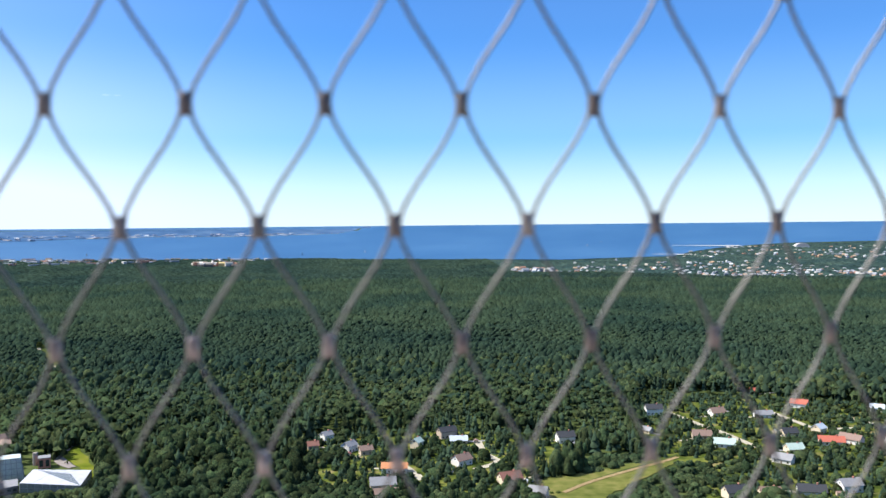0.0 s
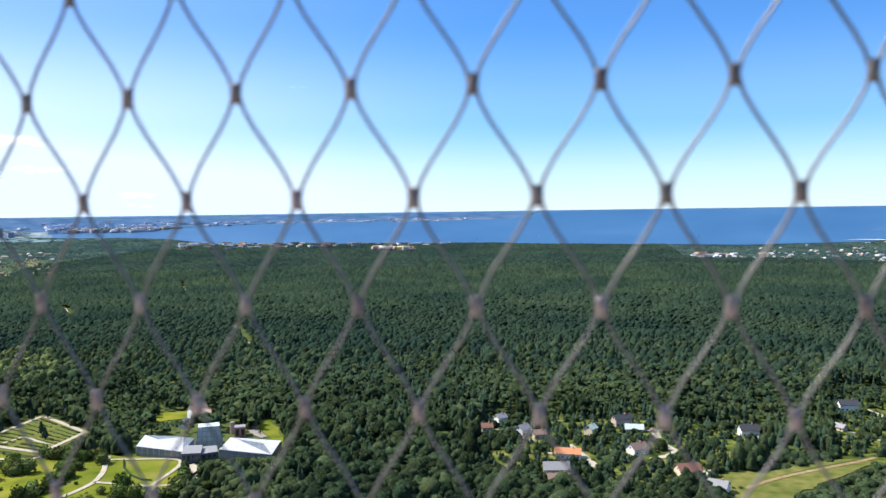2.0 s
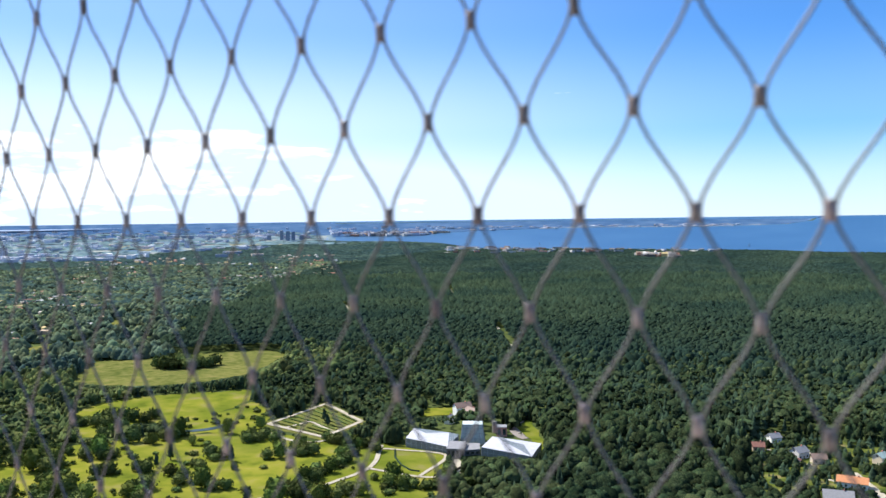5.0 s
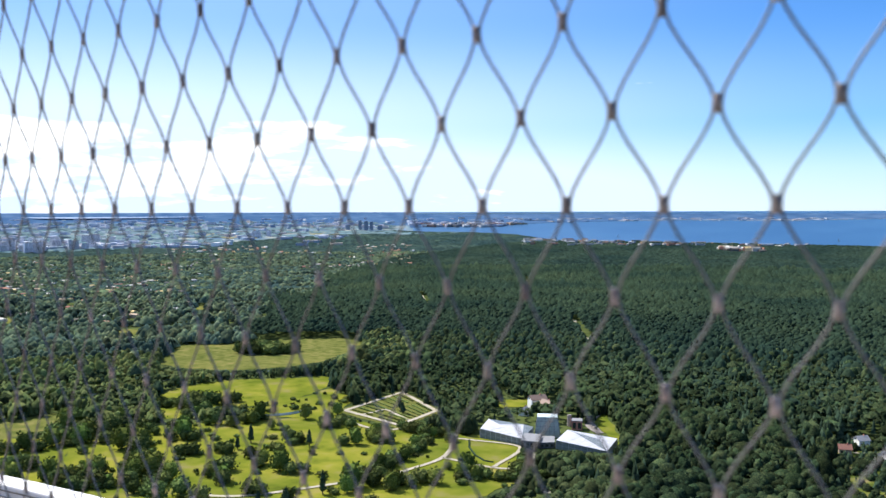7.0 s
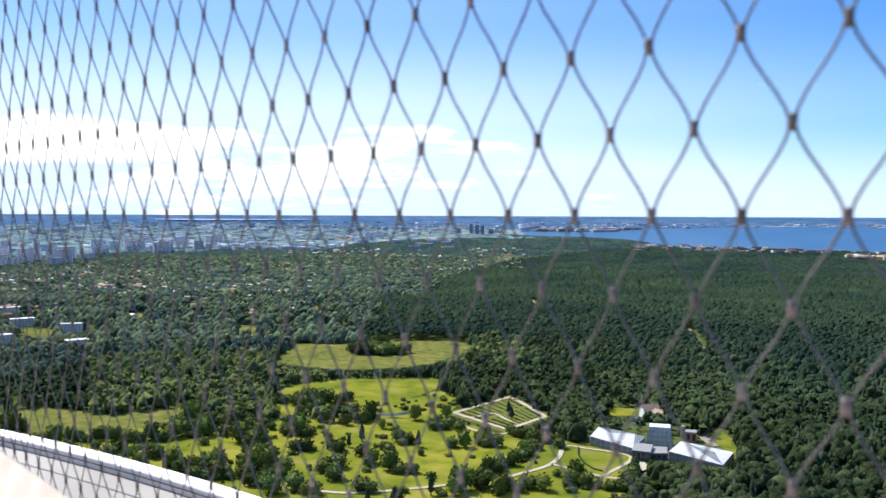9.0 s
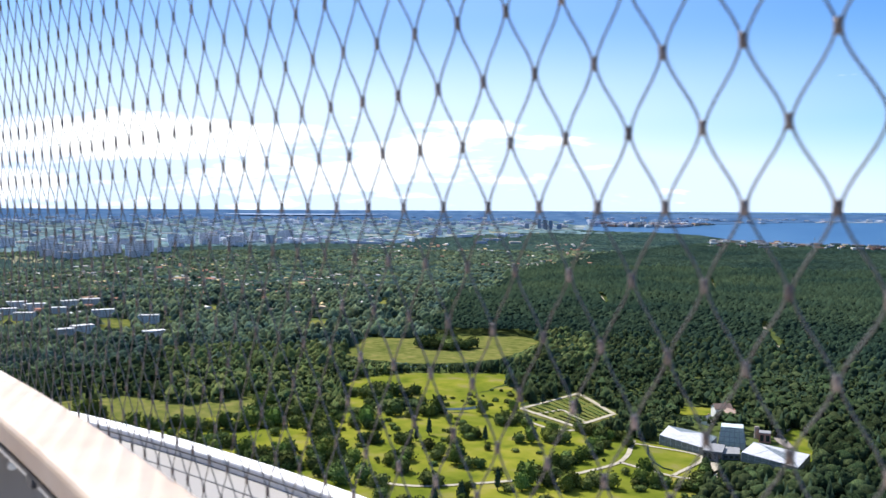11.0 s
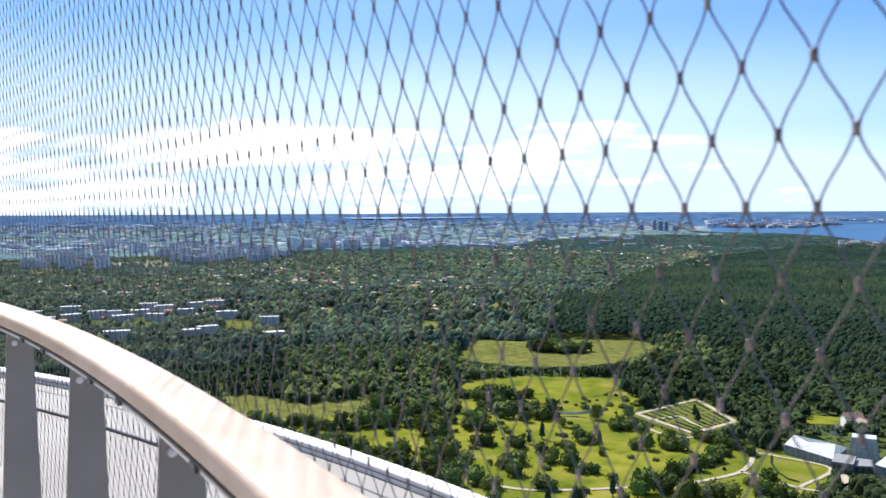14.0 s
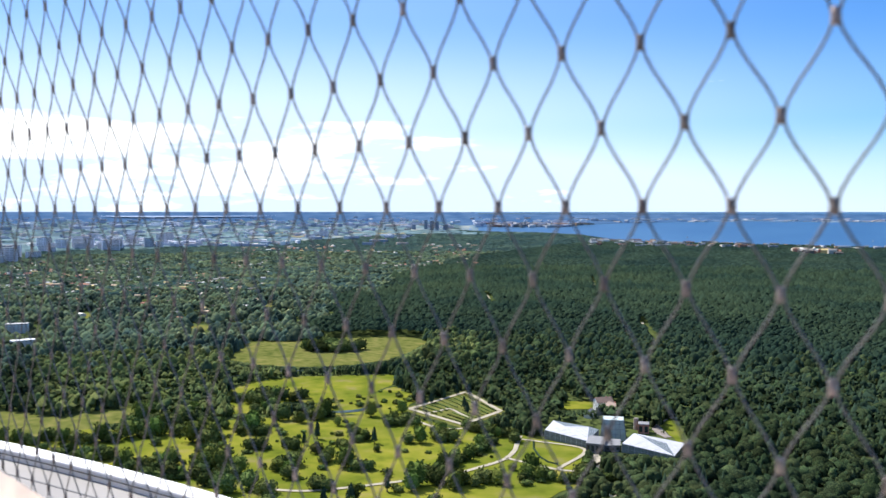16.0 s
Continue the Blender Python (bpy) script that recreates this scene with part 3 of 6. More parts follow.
ring_part("steel_strip", [(12.415, -0.3447), (12.340, -0.3447), (12.340, -0.3535), (12.415, -0.3535)], -60, 60, 360, M_BOLT, rail, "grey steel strip under the timber")
for i in range(-14, 15):
    th = -1.25 + 3.42 * i
    bm = bmesh.new()
    out = [(12.347, -0.3537), (12.418, -0.3537), (12.424, -0.6), (12.45, -FLOOR_Z * -1), (12.30, -FLOOR_Z * -1), (12.335, -0.6)]
    lo = [bm.verts.new(ring_point(th, r, z)) for r, z in out]
    tang = Vector((math.cos(radians(th)), math.sin(radians(th)), 0)) * 0.012
    hi = [bm.verts.new(v.co + tang) for v in lo]
    bm.faces.new(lo)
    bm.faces.new(hi[::-1])
    for j in range(6):
        bm.faces.new((lo[j], hi[j], hi[(j + 1) % 6], lo[(j + 1) % 6]))
    bmesh.ops.recalc_face_normals(bm, faces=bm.faces)
    bmesh.ops.bevel(bm, geom=bm.edges[:], offset=0.002, segments=1, affect="EDGES")
    post = part("post", bm, M_STEEL, rail)
    bm = bmesh.new()
    bmesh.ops.create_uvsphere(bm, u_segments=12, v_segments=6, radius=0.0085,
                              matrix=Matrix.Translation(ring_point(th, 12.366, -0.388) + tang) @ Matrix.Rotation(radians(th), 4, "Z") @ Matrix.Diagonal((0.5, 1, 1, 1)))
    part("bolt", bm, M_CAP, post, "round white bolt cap")
    for k in (1, 2):
        bm = bmesh.new()
        bmesh.ops.create_cube(bm, size=1, matrix=Matrix.Translation(ring_point(th + 1.14 * k, 12.341, -0.3485)) @ Matrix.Rotation(radians(th + 1.14 * k), 4, "Z") @ Matrix.Diagonal((0.03, 0.014, 0.011, 1)))
        part("clip", bm, M_DARK, rail, "small dark fixing clip")

# ---- the cable net in front of the lookout ----
WEB, ROW = 0.06, 0.0535
NET_AZ = radians(4.62)


def net_point(u, z):
    """A place on the net: u metres along it (to the right), z metres over the eye."""
    def bow(q):
        return 0.3838 + 0.2018 * q * q + 0.1022 * q ** 3 + 0.0179 * q ** 4
    q = min(max(u, -2.0), 0.4)
    if u < -2.0:
        o = 0.660 - 0.145 * (u + 2) - 0.024 * (u + 2) ** 2
    else:
        o = bow(q) + (2 * 0.2018 * q + 3 * 0.1022 * q * q + 4 * 0.0179 * q ** 3) * (u - q)
    o -= (0.0658 - 0.0133 * q) * z
    ca, sa = math.cos(NET_AZ), math.sin(NET_AZ)
    return Vector((u * ca - o * sa, u * sa + o * ca, EYE_Z + z))


def node_u(k, c):
    return (c + 0.5 * (k % 2)) * WEB - 0.0504


C0, C1, K0, K1 = -116, 14, -24, 37
net = thing("cable_net", "stainless steel cable net with diamond openings stretched over the lookout", "safety net", loc=(0, 0, 0))
GAP, HALF = 0.0011, 0.0052           # half the distance of the two cables in a ferrule, half a ferrule's height


def wire_points(k, c, side):
    """The cable from one ferrule up to the next one on its left or right."""
    a, b = node_u(k, c), node_u(k, c) + side * WEB / 2
    z0, z1 = k * ROW, (k + 1) * ROW
    n = (7 if c > -20 else 6 if c > -34 else 5 if c > -60 else 4) if c < -45 or -14 < k < 17 else 4
    out = []
    sag = 0.0007 * math.sin(k * 3.7 + c * 1.9)
    for i in range(n):
        s = i / (n - 1)
        e = 0.72 * (s * s * (3 - 2 * s)) + 0.28 * s
        u = a + (b - a) * e + side * GAP * (1 - 2 * s) * 0.9 + sag * math.sin(math.pi * s)
        out.append(net_point(u, z0 - 0.001 + (z1 - z0 + 0.002) * s))
    return out


wv, wf = [], []
for k in range(K0, K1):
    for c in range(C0, C1):
        for side in (-1, 1):
            pts = wire_points(k, c, side)
            sides = (5 if c > -20 else 4 if c > -40 else 3) if -14 < k < 17 else 3
            rad = 0.00098 if c > -50 else 0.0008
            base = len(wv)
            for i, p in enumerate(pts):
                d = (pts[min(i + 1, len(pts) - 1)] - pts[max(i - 1, 0)]).normalized()
                n1 = d.cross(Vector((0, 1, 0))).normalized()
                n2 = d.cross(n1)
                for q in range(sides):
                    w = 2 * math.pi * q / sides
                    wv.append(p + rad * (math.cos(w) * n1 + math.sin(w) * n2))
            for i in range(len(pts) - 1):
                for q in range(sides):
                    a, b = base + i * sides + q, base + i * sides + (q + 1) % sides
                    wf.append((a, b, b + sides, a + sides))
tagged(part("cable_mesh", mesh("cable_mesh", wv, wf, M_WIRE, True), None, net, "thin twisted steel cables"), kind="stuff")


def ferrule_shape():
    """An oval pressed sleeve with rounded ends."""
    bm = bmesh.new()
    loops = []
    for z, s in ((-1, 0.8), (-0.86, 1), (0, 1.03), (0.86, 1), (1, 0.8)):
        loops.append([bm.verts.new((0.003 * s * math.cos(2 * math.pi * i / 8), 0.0022 * s * math.sin(2 * math.pi * i / 8), HALF * z)) for i in range(8)])
    for a, b in zip(loops, loops[1:]):
        for i in range(8):
            bm.faces.new((a[i], a[(i + 1) % 8], b[(i + 1) % 8], b[i]))
    bm.faces.new(loops[0][::-1])
    bm.faces.new(loops[-1])
    me = bpy.data.meshes.new("ferrule")
    bm.to_mesh(me)
    bm.free()
    me.polygons.foreach_set("use_smooth", [True] * len(me.polygons))
    me.materials.append(M_FERRULE)
    return me


FERRULE = ferrule_shape()
fv = np.array([(0.003 * math.cos(math.pi * i / 2), 0.0024 * math.sin(math.pi * i / 2), HALF * z) for z in (-1, 1) for i in range(4)])
ff = [(i, (i + 1) % 4, 4 + (i + 1) % 4, 4 + i) for i in range(4)] + [(3, 2, 1, 0), (4, 5, 6, 7)]
rest_v, rest_f, count = [], [], 0
for k in range(K0, K1):
    for c in range(C0, C1):
        p = net_point(node_u(k, c), k * ROW)
        turn = (net_point(node_u(k, c) + 0.01, k * ROW) - p).normalized()
        rz = math.atan2(turn.y, turn.x)
        if -15 <= c <= 4 and -6 <= k <= 8:
            ob = new("ferrule", FERRULE)
            ob.matrix_world = Matrix.Translation(p) @ Euler((random.uniform(-.06, .06), random.uniform(-.06, .06), rz + random.uniform(-.3, .3))).to_matrix().to_4x4()
            ob.parent = net
        else:
            base = len(rest_v)
            cz, sz = math.cos(rz), math.sin(rz)
            rest_v += [(p.x + x * cz - y * sz, p.y + x * sz + y * cz, p.z + z) for x, y, z in fv]
            rest_f += [tuple(i + base for i in f) for f in ff]
tagged(part("ferrule_field", mesh("ferrule_field", rest_v, rest_f, M_FERRULE, True), None, net), kind="stuff")

# ---- roads, paths and water in the park ----
def strip(name, line, width, z, material, label, category, kind="structure"):
    """A flat band along a line of (azimuth, distance) places."""
    pts = [Vector(plane_xy(*p)) for p in line]
    fine = []
    for i in range(len(pts) - 1):
        p0, p1, p2, p3 = pts[max(i - 1, 0)], pts[i], pts[i + 1], pts[min(i + 2, len(pts) - 1)]
        for j in range(6):
            s = j / 6
            fine.append(0.5 * ((2 * p1) + (p2 - p0) * s + (2 * p0 - 5 * p1 + 4 * p2 - p3) * s * s + (3 * p1 - p0 - 3 * p2 + p3) * s ** 3))
    fine.append(pts[-1])
    verts, faces = [], []
    for i, p in enumerate(fine):
        d = (fine[min(i + 1, len(fine) - 1)] - fine[max(i - 1, 0)]).normalized()
        n = Vector((-d.y, d.x)) * width / 2
        verts += [(p.x + n.x, p.y + n.y, z), (p.x - n.x, p.y - n.y, z)]
    for i in range(len(fine) - 1):
        faces.append((2 * i, 2 * i + 1, 2 * i + 3, 2 * i + 2))
    ROADS.append((np.array([(p.x, p.y) for p in fine]), width))
    return tagged(new(name, mesh(name, verts, faces, material)), label, category, kind=kind)


ROADS = []
strip("river", [(60, 838), (58.8, 853), (54.3, 913), (50.5, 945), (45.2, 962), (42.2, 985), (40.2, 1045), (39.0, 1100)], 5.5, 0.64, M_POND, "narrow river winding between trees", "river")
strip("pond", [(46.4, 752), (45.4, 750), (44.3, 752), (43.3, 762)], 8, 0.68, M_POND, "long narrow pond in the park", "pond")
for line, width in (([(33.2, 667), (33.4, 643), (33.6, 623), (34.3, 601), (36.1, 580), (38.5, 562), (46.7, 538), (50.5, 549)], 3.6),
                    ([(34.1, 605), (32.5, 593), (30.8, 582), (29.5, 580), (28.4, 592), (27.2, 617)], 3.2),
                    ([(33.3, 657), (32.1, 652), (28.9, 634), (30.4, 589), (30.8, 582)], 3.0),
                    ([(28.2, 590), (28.1, 576), (27.6, 556), (27.0, 530)], 4.5),
                    ([(28.3, 622), (28.0, 605), (28.2, 588)], 6.0),
                    ([(41.0, 735), (39.5, 700), (38.0, 685), (36.5, 690)], 3.5)):
    strip("footpath", line, width, 0.75, M_PATH, "pale gravel footpath through the lawns", "path")
sheet_from_outline("forecourt", [plane_xy(a, q) for a, q in ((24.65, 706), (24.3, 725), (23.76, 754), (23.25, 757), (24.15, 719), (23.4, 683), (23.75, 680), (24.4, 697))], 0.66, M_YARD, "pale paved yard behind the brick annex", "yard", 1.0)
strip("dirt_road", [(-7.9, 560), (-9.6, 585), (-12.0, 615), (-14.3, 645), (-15.2, 660)], 3.6, 0.8, M_TRACK, "bare sandy track beside a ditch", "road")
strip("ditch", [(-8.1, 566), (-9.9, 592), (-12.2, 622), (-14.4, 652), (-15.2, 668)], 1.6, 0.75, M_GROUND, "dark drainage ditch beside the sandy track", "ditch")
for line in ([(-14.6, 815), (-16.4, 775), (-17.9, 748), (-20.0, 707), (-21.6, 690)], [(-20.9, 840), (-22.4, 805), (-23.6, 787), (-25.7, 800)], [(-24.5, 850), (-25.7, 833), (-27.5, 814)],
             [(-2.2, 690), (-2.6, 655), (-3.5, 630), (-2.0, 610)], [(3.4, 640), (2.4, 610), (1.5, 585)]):
    strip("road", line, 6.0, 0.8, M_PATH, "pale dusty lane between house plots", "road")

# ---- woods: a canopy sheet far off, single crowns nearer by ----
rng = np.random.default_rng(7)


def lattice(x, y, seed):
    h = np.sin(x * 127.1 + y * 311.7 + seed * 74.7) * 43758.5453
    return h - np.floor(h)


def value_noise(x, y, seed=0):
    xi, yi = np.floor(x), np.floor(y)
    fx, fy = x - xi, y - yi
    fx, fy = fx * fx * (3 - 2 * fx), fy * fy * (3 - 2 * fy)
    a, b = lattice(xi, yi, seed), lattice(xi + 1, yi, seed)
    c, d = lattice(xi, yi + 1, seed), lattice(xi + 1, yi + 1, seed)
    return (a * (1 - fx) + b * fx) * (1 - fy) + (c * (1 - fx) + d * fx) * fy


def domes(x, y, cell, seed):
    """Rounded tops, one in each cell of an uneven lattice."""
    xi, yi = np.floor(x / cell), np.floor(y / cell)
    best = np.zeros_like(x)
    for dx in (-1, 0, 1):
        for dy in (-1, 0, 1):
            cx, cy = xi + dx, yi + dy
            px = (cx + 0.15 + 0.7 * lattice(cx, cy, seed)) * cell
            py = (cy + 0.15 + 0.7 * lattice(cx, cy, seed + 3)) * cell
            q = ((x - px) ** 2 + (y - py) ** 2) / (0.68 * cell) ** 2
            h = (0.62 + 0.38 * lattice(cx, cy, seed + 5)) * np.sqrt(np.clip(1 - q, 0, 1))
            best = np.maximum(best, h)
    return best


for line, width in (([(25.3, 1389), (25.1, 1300), (24.75, 1226), (24.4, 1166), (24.15, 1128)], 4.5), ([(24.55, 1195), (24.2, 1140)], 13.0),
                    ([(28.55, 2212), (28.35, 2032), (28.25, 1940)], 9.0), ([(35.5, 1792), (35.25, 1648), (35.0, 1578)], 10.0)):
    strip("forest_track", line, width, 1.2, M_PATH, "bare sandy track through the forest", "road")


def canopy(name, az0, az1, naz, near, far, nd, top, cell, relief, material, label):
    """A woodland roof seen from afar, with rounded tops, thin places and rides."""
    az = np.linspace(az0, az1, naz + 1)
    a = np.array([near(v) for v in az])[:, None]
    b = np.array([far(v) for v in az])[:, None]
    k = np.linspace(0, 1, nd + 1)[None, :]
    d = 1 / ((1 - k) / a + k / b)
    deg = np.broadcast_to(az[:, None], d.shape)
    azz = np.radians(deg)
    gx, gy = -np.sin(azz) * d, np.cos(azz) * d
    size = cell * np.where(d > 2200, 1.7, 1.0)
    h = top * (0.7 + 0.6 * value_noise(gx / 160, gy / 160, 1)) - relief + relief * np.where(d > 2200, domes(gx, gy, cell * 1.7, 2), domes(gx, gy, cell, 1))
    h += 0.9 * (rng.random(d.shape) - 0.5)
    h[:, 0] = -1
    h[:, -1] = -1
    r = np.where(d <= NEAR, d, NEAR + 2400.0 * (1 - NEAR / d))
    s = r / d
    v = np.stack([-np.sin(azz) * r, np.cos(azz) * r, EYE_Z * (1 - s) + h * s], -1).reshape(-1, 3)
    i, j = np.meshgrid(np.arange(naz), np.arange(nd), indexing="ij")
    p = (i * (nd + 1) + j).ravel()
    t = np.concatenate([np.stack([p, p + nd + 1, p + nd + 2], 1), np.stack([p, p + nd + 2, p + 1], 1)])
    return tagged(new(name, big_mesh(name, v, t, material, True)), label, "forest", kind="stuff")


wood_line = interp([(-60, 2700), (-18, 2780), (-11, 3000), (-6.5, 2950), (-4.0, 3150), (-3.0, 4100), (26, 4900), (29, 4700), (33, 3900), (38, 2900), (42, 2000), (46, 1500), (50, 1230), (53, 1160), (90, 1160)])
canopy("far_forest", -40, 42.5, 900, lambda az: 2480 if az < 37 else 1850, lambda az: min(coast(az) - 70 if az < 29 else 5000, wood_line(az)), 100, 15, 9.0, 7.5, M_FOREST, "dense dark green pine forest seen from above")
canopy("town_trees", 28, 84, 560, lambda az: max(1850, wood_line(az) - 70), lambda az: interp([(28, 5500), (29, 6400), (32, 7150), (35.5, 7550), (37.4, 8300), (40, 7000), (50, 4600), (84, 3300)])(az), 140, 9, 13, 7.0, M_HAZEDECID, "leafy trees of the garden suburb")
canopy("shore_trees", -40, -3.02, 340, lambda az: wood_line(az) - 40, lambda az: coast(az) - 90, 70, 8, 12, 6, M_HAZEDECID, "trees between the houses of the seaside town")
# plots with houses: (azimuth range, distance range)
LOTS = [  # plots
    (-6.5, 9.5, 540, 722), (-28.5, -12.8, 655, 905), (-28.5, -17.0, 560, 656), (-9.2, -6.2, 655, 720)]
# houses: azimuth, distance, roof tone, length, depth, wall height, turn
UPPER_LANE = [
    (-19.9, 927, 1, 9, 7, 4, 20), (-22.5, 872, 1, 14, 9, 4.5, -10), (-17.6, 812, 2, 13, 10, 4, 35), (-13.7, 806, 4, 14, 9, 6, 15),
    (-13.2, 734, 3, 12, 6, 3, -40), (-16.7, 724, 2, 14, 9, 3.5, 10), (-18.1, 701, 5, 15, 9, 3.5, 0), (-20.4, 817, 3, 15, 8, 3.5, 20),
    (-21.9, 751, 4, 12, 9, 4, 30), (-23.6, 771, 6, 9, 8, 5, 60), (-24.3, 735, 1, 18, 9, 3.5, 10), (-25.4, 746, 2, 16, 9, 4, -25)]
LOWER_LANE = [
    (-22.2, 701, 5, 12, 9, 3.5, 30), (-21.6, 668, 3, 13, 9, 3.5, -20), (-18.7, 572, 4, 13, 9, 5, 30), (-20.8, 579, 2, 12, 8, 4, 20),
    (-23.2, 591, 4, 16, 9, 4.5, 10), (-25.3, 612, 3, 13, 9, 5, 35), (-8.0, 692, 4, 13, 9, 5.5, 20), (-1.1, 624, 2, 12, 9, 4.5, 40),
    (-4.3, 580, 0, 14, 10, 4, 25), (-6.2, 550, 3, 11, 9, 4, -15), (-0.1, 704, 4, 14, 8, 6, 30), (-0.9, 686, 6, 13, 8, 3, 5)]
WOOD_HOUSES = [
    (8.8, 678, 0, 8, 7, 4, 10), (7.9, 707, 3, 9, 7, 4.5, 40), (6.4, 668, 3, 10, 8, 5, 50), (5.3, 658, 2, 9, 7, 4, 15),
    (1.9, 672, 5, 8, 7, 5.5, 60), (4.2, 570, 3, 16, 10, 4, 5), (4.0, 548, 2, 15, 9, 3.5, 5), (3.4, 607, 7, 17, 8, 4, -5),
    (11.9, 640, 3, 7, 6, 3.5, 20), (-26.8, 880, 6, 11, 8, 4, 0), (-27.6, 760, 0, 12, 8, 4, 30), (-9.9, 712, 3, 8, 6, 3.5, 15)]
HOUSES = UPPER_LANE + LOWER_LANE + WOOD_HOUSES
HOUSE_XY = np.array([plane_xy(h[0], h[1]) for h in HOUSES])
BUILT = np.array([plane_xy(a, d) for a, d in ((31, 666), (29.5, 660), (30, 685), (28.5, 660), (27, 670), (27, 650), (25.2, 696), (25.8, 649), (24.2, 643), (23.2, 638), (27.5, 762), (23.5, 644))])


def free(x, y, clear):
    """Which places keep clear of buildings and roads."""
    ok = np.ones(len(x), bool)
    for px, py in HOUSE_XY:
        ok &= (x - px) ** 2 + (y - py) ** 2 > (clear + 5) ** 2
        # the view side of each house stays open
        n = math.hypot(px, py)
        ax, ay = -px / n, -py / n
        s = (x - px) * ax + (y - py) * ay
        t = np.abs((x - px) * ay - (y - py) * ax)
        ok &= ~((s > 0) & (s < 15) & (t < 6))
    for px, py in BUILT:
        ok &= (x - px) ** 2 + (y - py) ** 2 > (clear + 11) ** 2
    for line, width in ROADS:
        for i in range(0, len(line) - 1):
            ax, ay = line[i]
            bx, by = line[i + 1]
            L = (bx - ax) ** 2 + (by - ay) ** 2
            s = np.clip(((x - ax) * (bx - ax) + (y - ay) * (by - ay)) / L, 0, 1)
            ok &= (x - ax - s * (bx - ax)) ** 2 + (y - ay - s * (by - ay)) ** 2 > (width / 2 + clear * 0.55) ** 2
    return ok


def unit_crown(subdiv, cut, seed, noise_amount, lobes=0):
    """A rough crown without its underside, about 1 wide and 1 high: one mass, or a mass with rounded boughs standing out of it."""
    rnd = random.Random(seed)
    v, t = [], []
    parts_ = [(Vector((0, 0, 0)), 0.86 if lobes else 1.0, subdiv)]
    for i in range(lobes):
        a, z = 2 * math.pi * (i + rnd.uniform(-.3, .3)) / lobes * 1.618, rnd.uniform(-0.05, 0.8)
        q = math.sqrt(1 - z * z) * rnd.uniform(0.5, 0.74)
        parts_.append((Vector((q * math.cos(a), q * math.sin(a), z * rnd.uniform(0.6, 0.8))), rnd.uniform(0.26, 0.46), 1))
    for centre, size, fine_ in parts_:
        bm = bmesh.new()
        bmesh.ops.create_icosphere(bm, subdivisions=fine_, radius=1)
        bmesh.ops.delete(bm, geom=[q for q in bm.verts if q.co.z < (cut if size > 0.8 else -0.5)], context="VERTS")
        off = Vector((rnd.uniform(0, 50), rnd.uniform(0, 50), rnd.uniform(0, 50)))
        for q in bm.verts:
            n = 1 + noise_amount * noise.noise(q.co * 1.5 + off) + noise_amount * 0.6 * noise.noise(q.co * 4.0 + off) + noise_amount * 0.35 * rnd.uniform(-1, 1)
            q.co = centre + q.co * n * size
            q.co.x *= 0.5
            q.co.y *= 0.5
            q.co.z = (q.co.z - cut) / (1 - cut) if q.co.z > cut else 0
        bm.verts.index_update()
        base = len(v)
        v += [q.co[:] for q in bm.verts]
        t += [[base + q.index for q in f.verts] for f in bm.faces]
        bm.free()
    return np.array(v), np.array(t)


def unit_cone(seed):
    """A ragged conifer in tiers."""
    rnd = random.Random(seed)
    v, t = [], []
    for tier, (z0, z1, r) in enumerate(((0.05, 0.5, 0.5), (0.3, 0.75, 0.38), (0.55, 1.0, 0.24))):
        base = len(v)
        n = 7
        for i in range(n):
            a = 2 * math.pi * (i + rnd.uniform(-.25, .25)) / n
            q = r * rnd.uniform(0.8, 1.15)
            v.append((q * math.cos(a), q * math.sin(a), z0 + rnd.uniform(-.04, .04)))
        v.append((0, 0, z1))
        t += [(base + i, base + (i + 1) % n, base + n) for i in range(n)]
    return np.array(v), np.array(t)


def unit_dome(seed, n, rows):
    """A lumpy crown of few faces."""
    rnd = random.Random(seed)
    v, t = [], []
    for z, r in rows:
        off = rnd.uniform(0, 1)
        for i in range(n):
            a = 2 * math.pi * (i + off + rnd.uniform(-.2, .2)) / n
            q = r * rnd.uniform(0.75, 1.2)
            v.append((q * math.cos(a), q * math.sin(a), z + rnd.uniform(-.08, .08)))
    v.append((rnd.uniform(-.1, .1), rnd.uniform(-.1, .1), 1.0))
    for k in range(len(rows) - 1):
        for i in range(n):
            a, b, c, d_ = k * n + i, k * n + (i + 1) % n, (k + 1) * n + (i + 1) % n, (k + 1) * n + i
            t += [(a, b, c), (a, c, d_)]
    k = (len(rows) - 1) * n
    t += [(k + i, k + (i + 1) % n, len(v) - 1) for i in range(n)]
    return np.array(v), np.array(t)


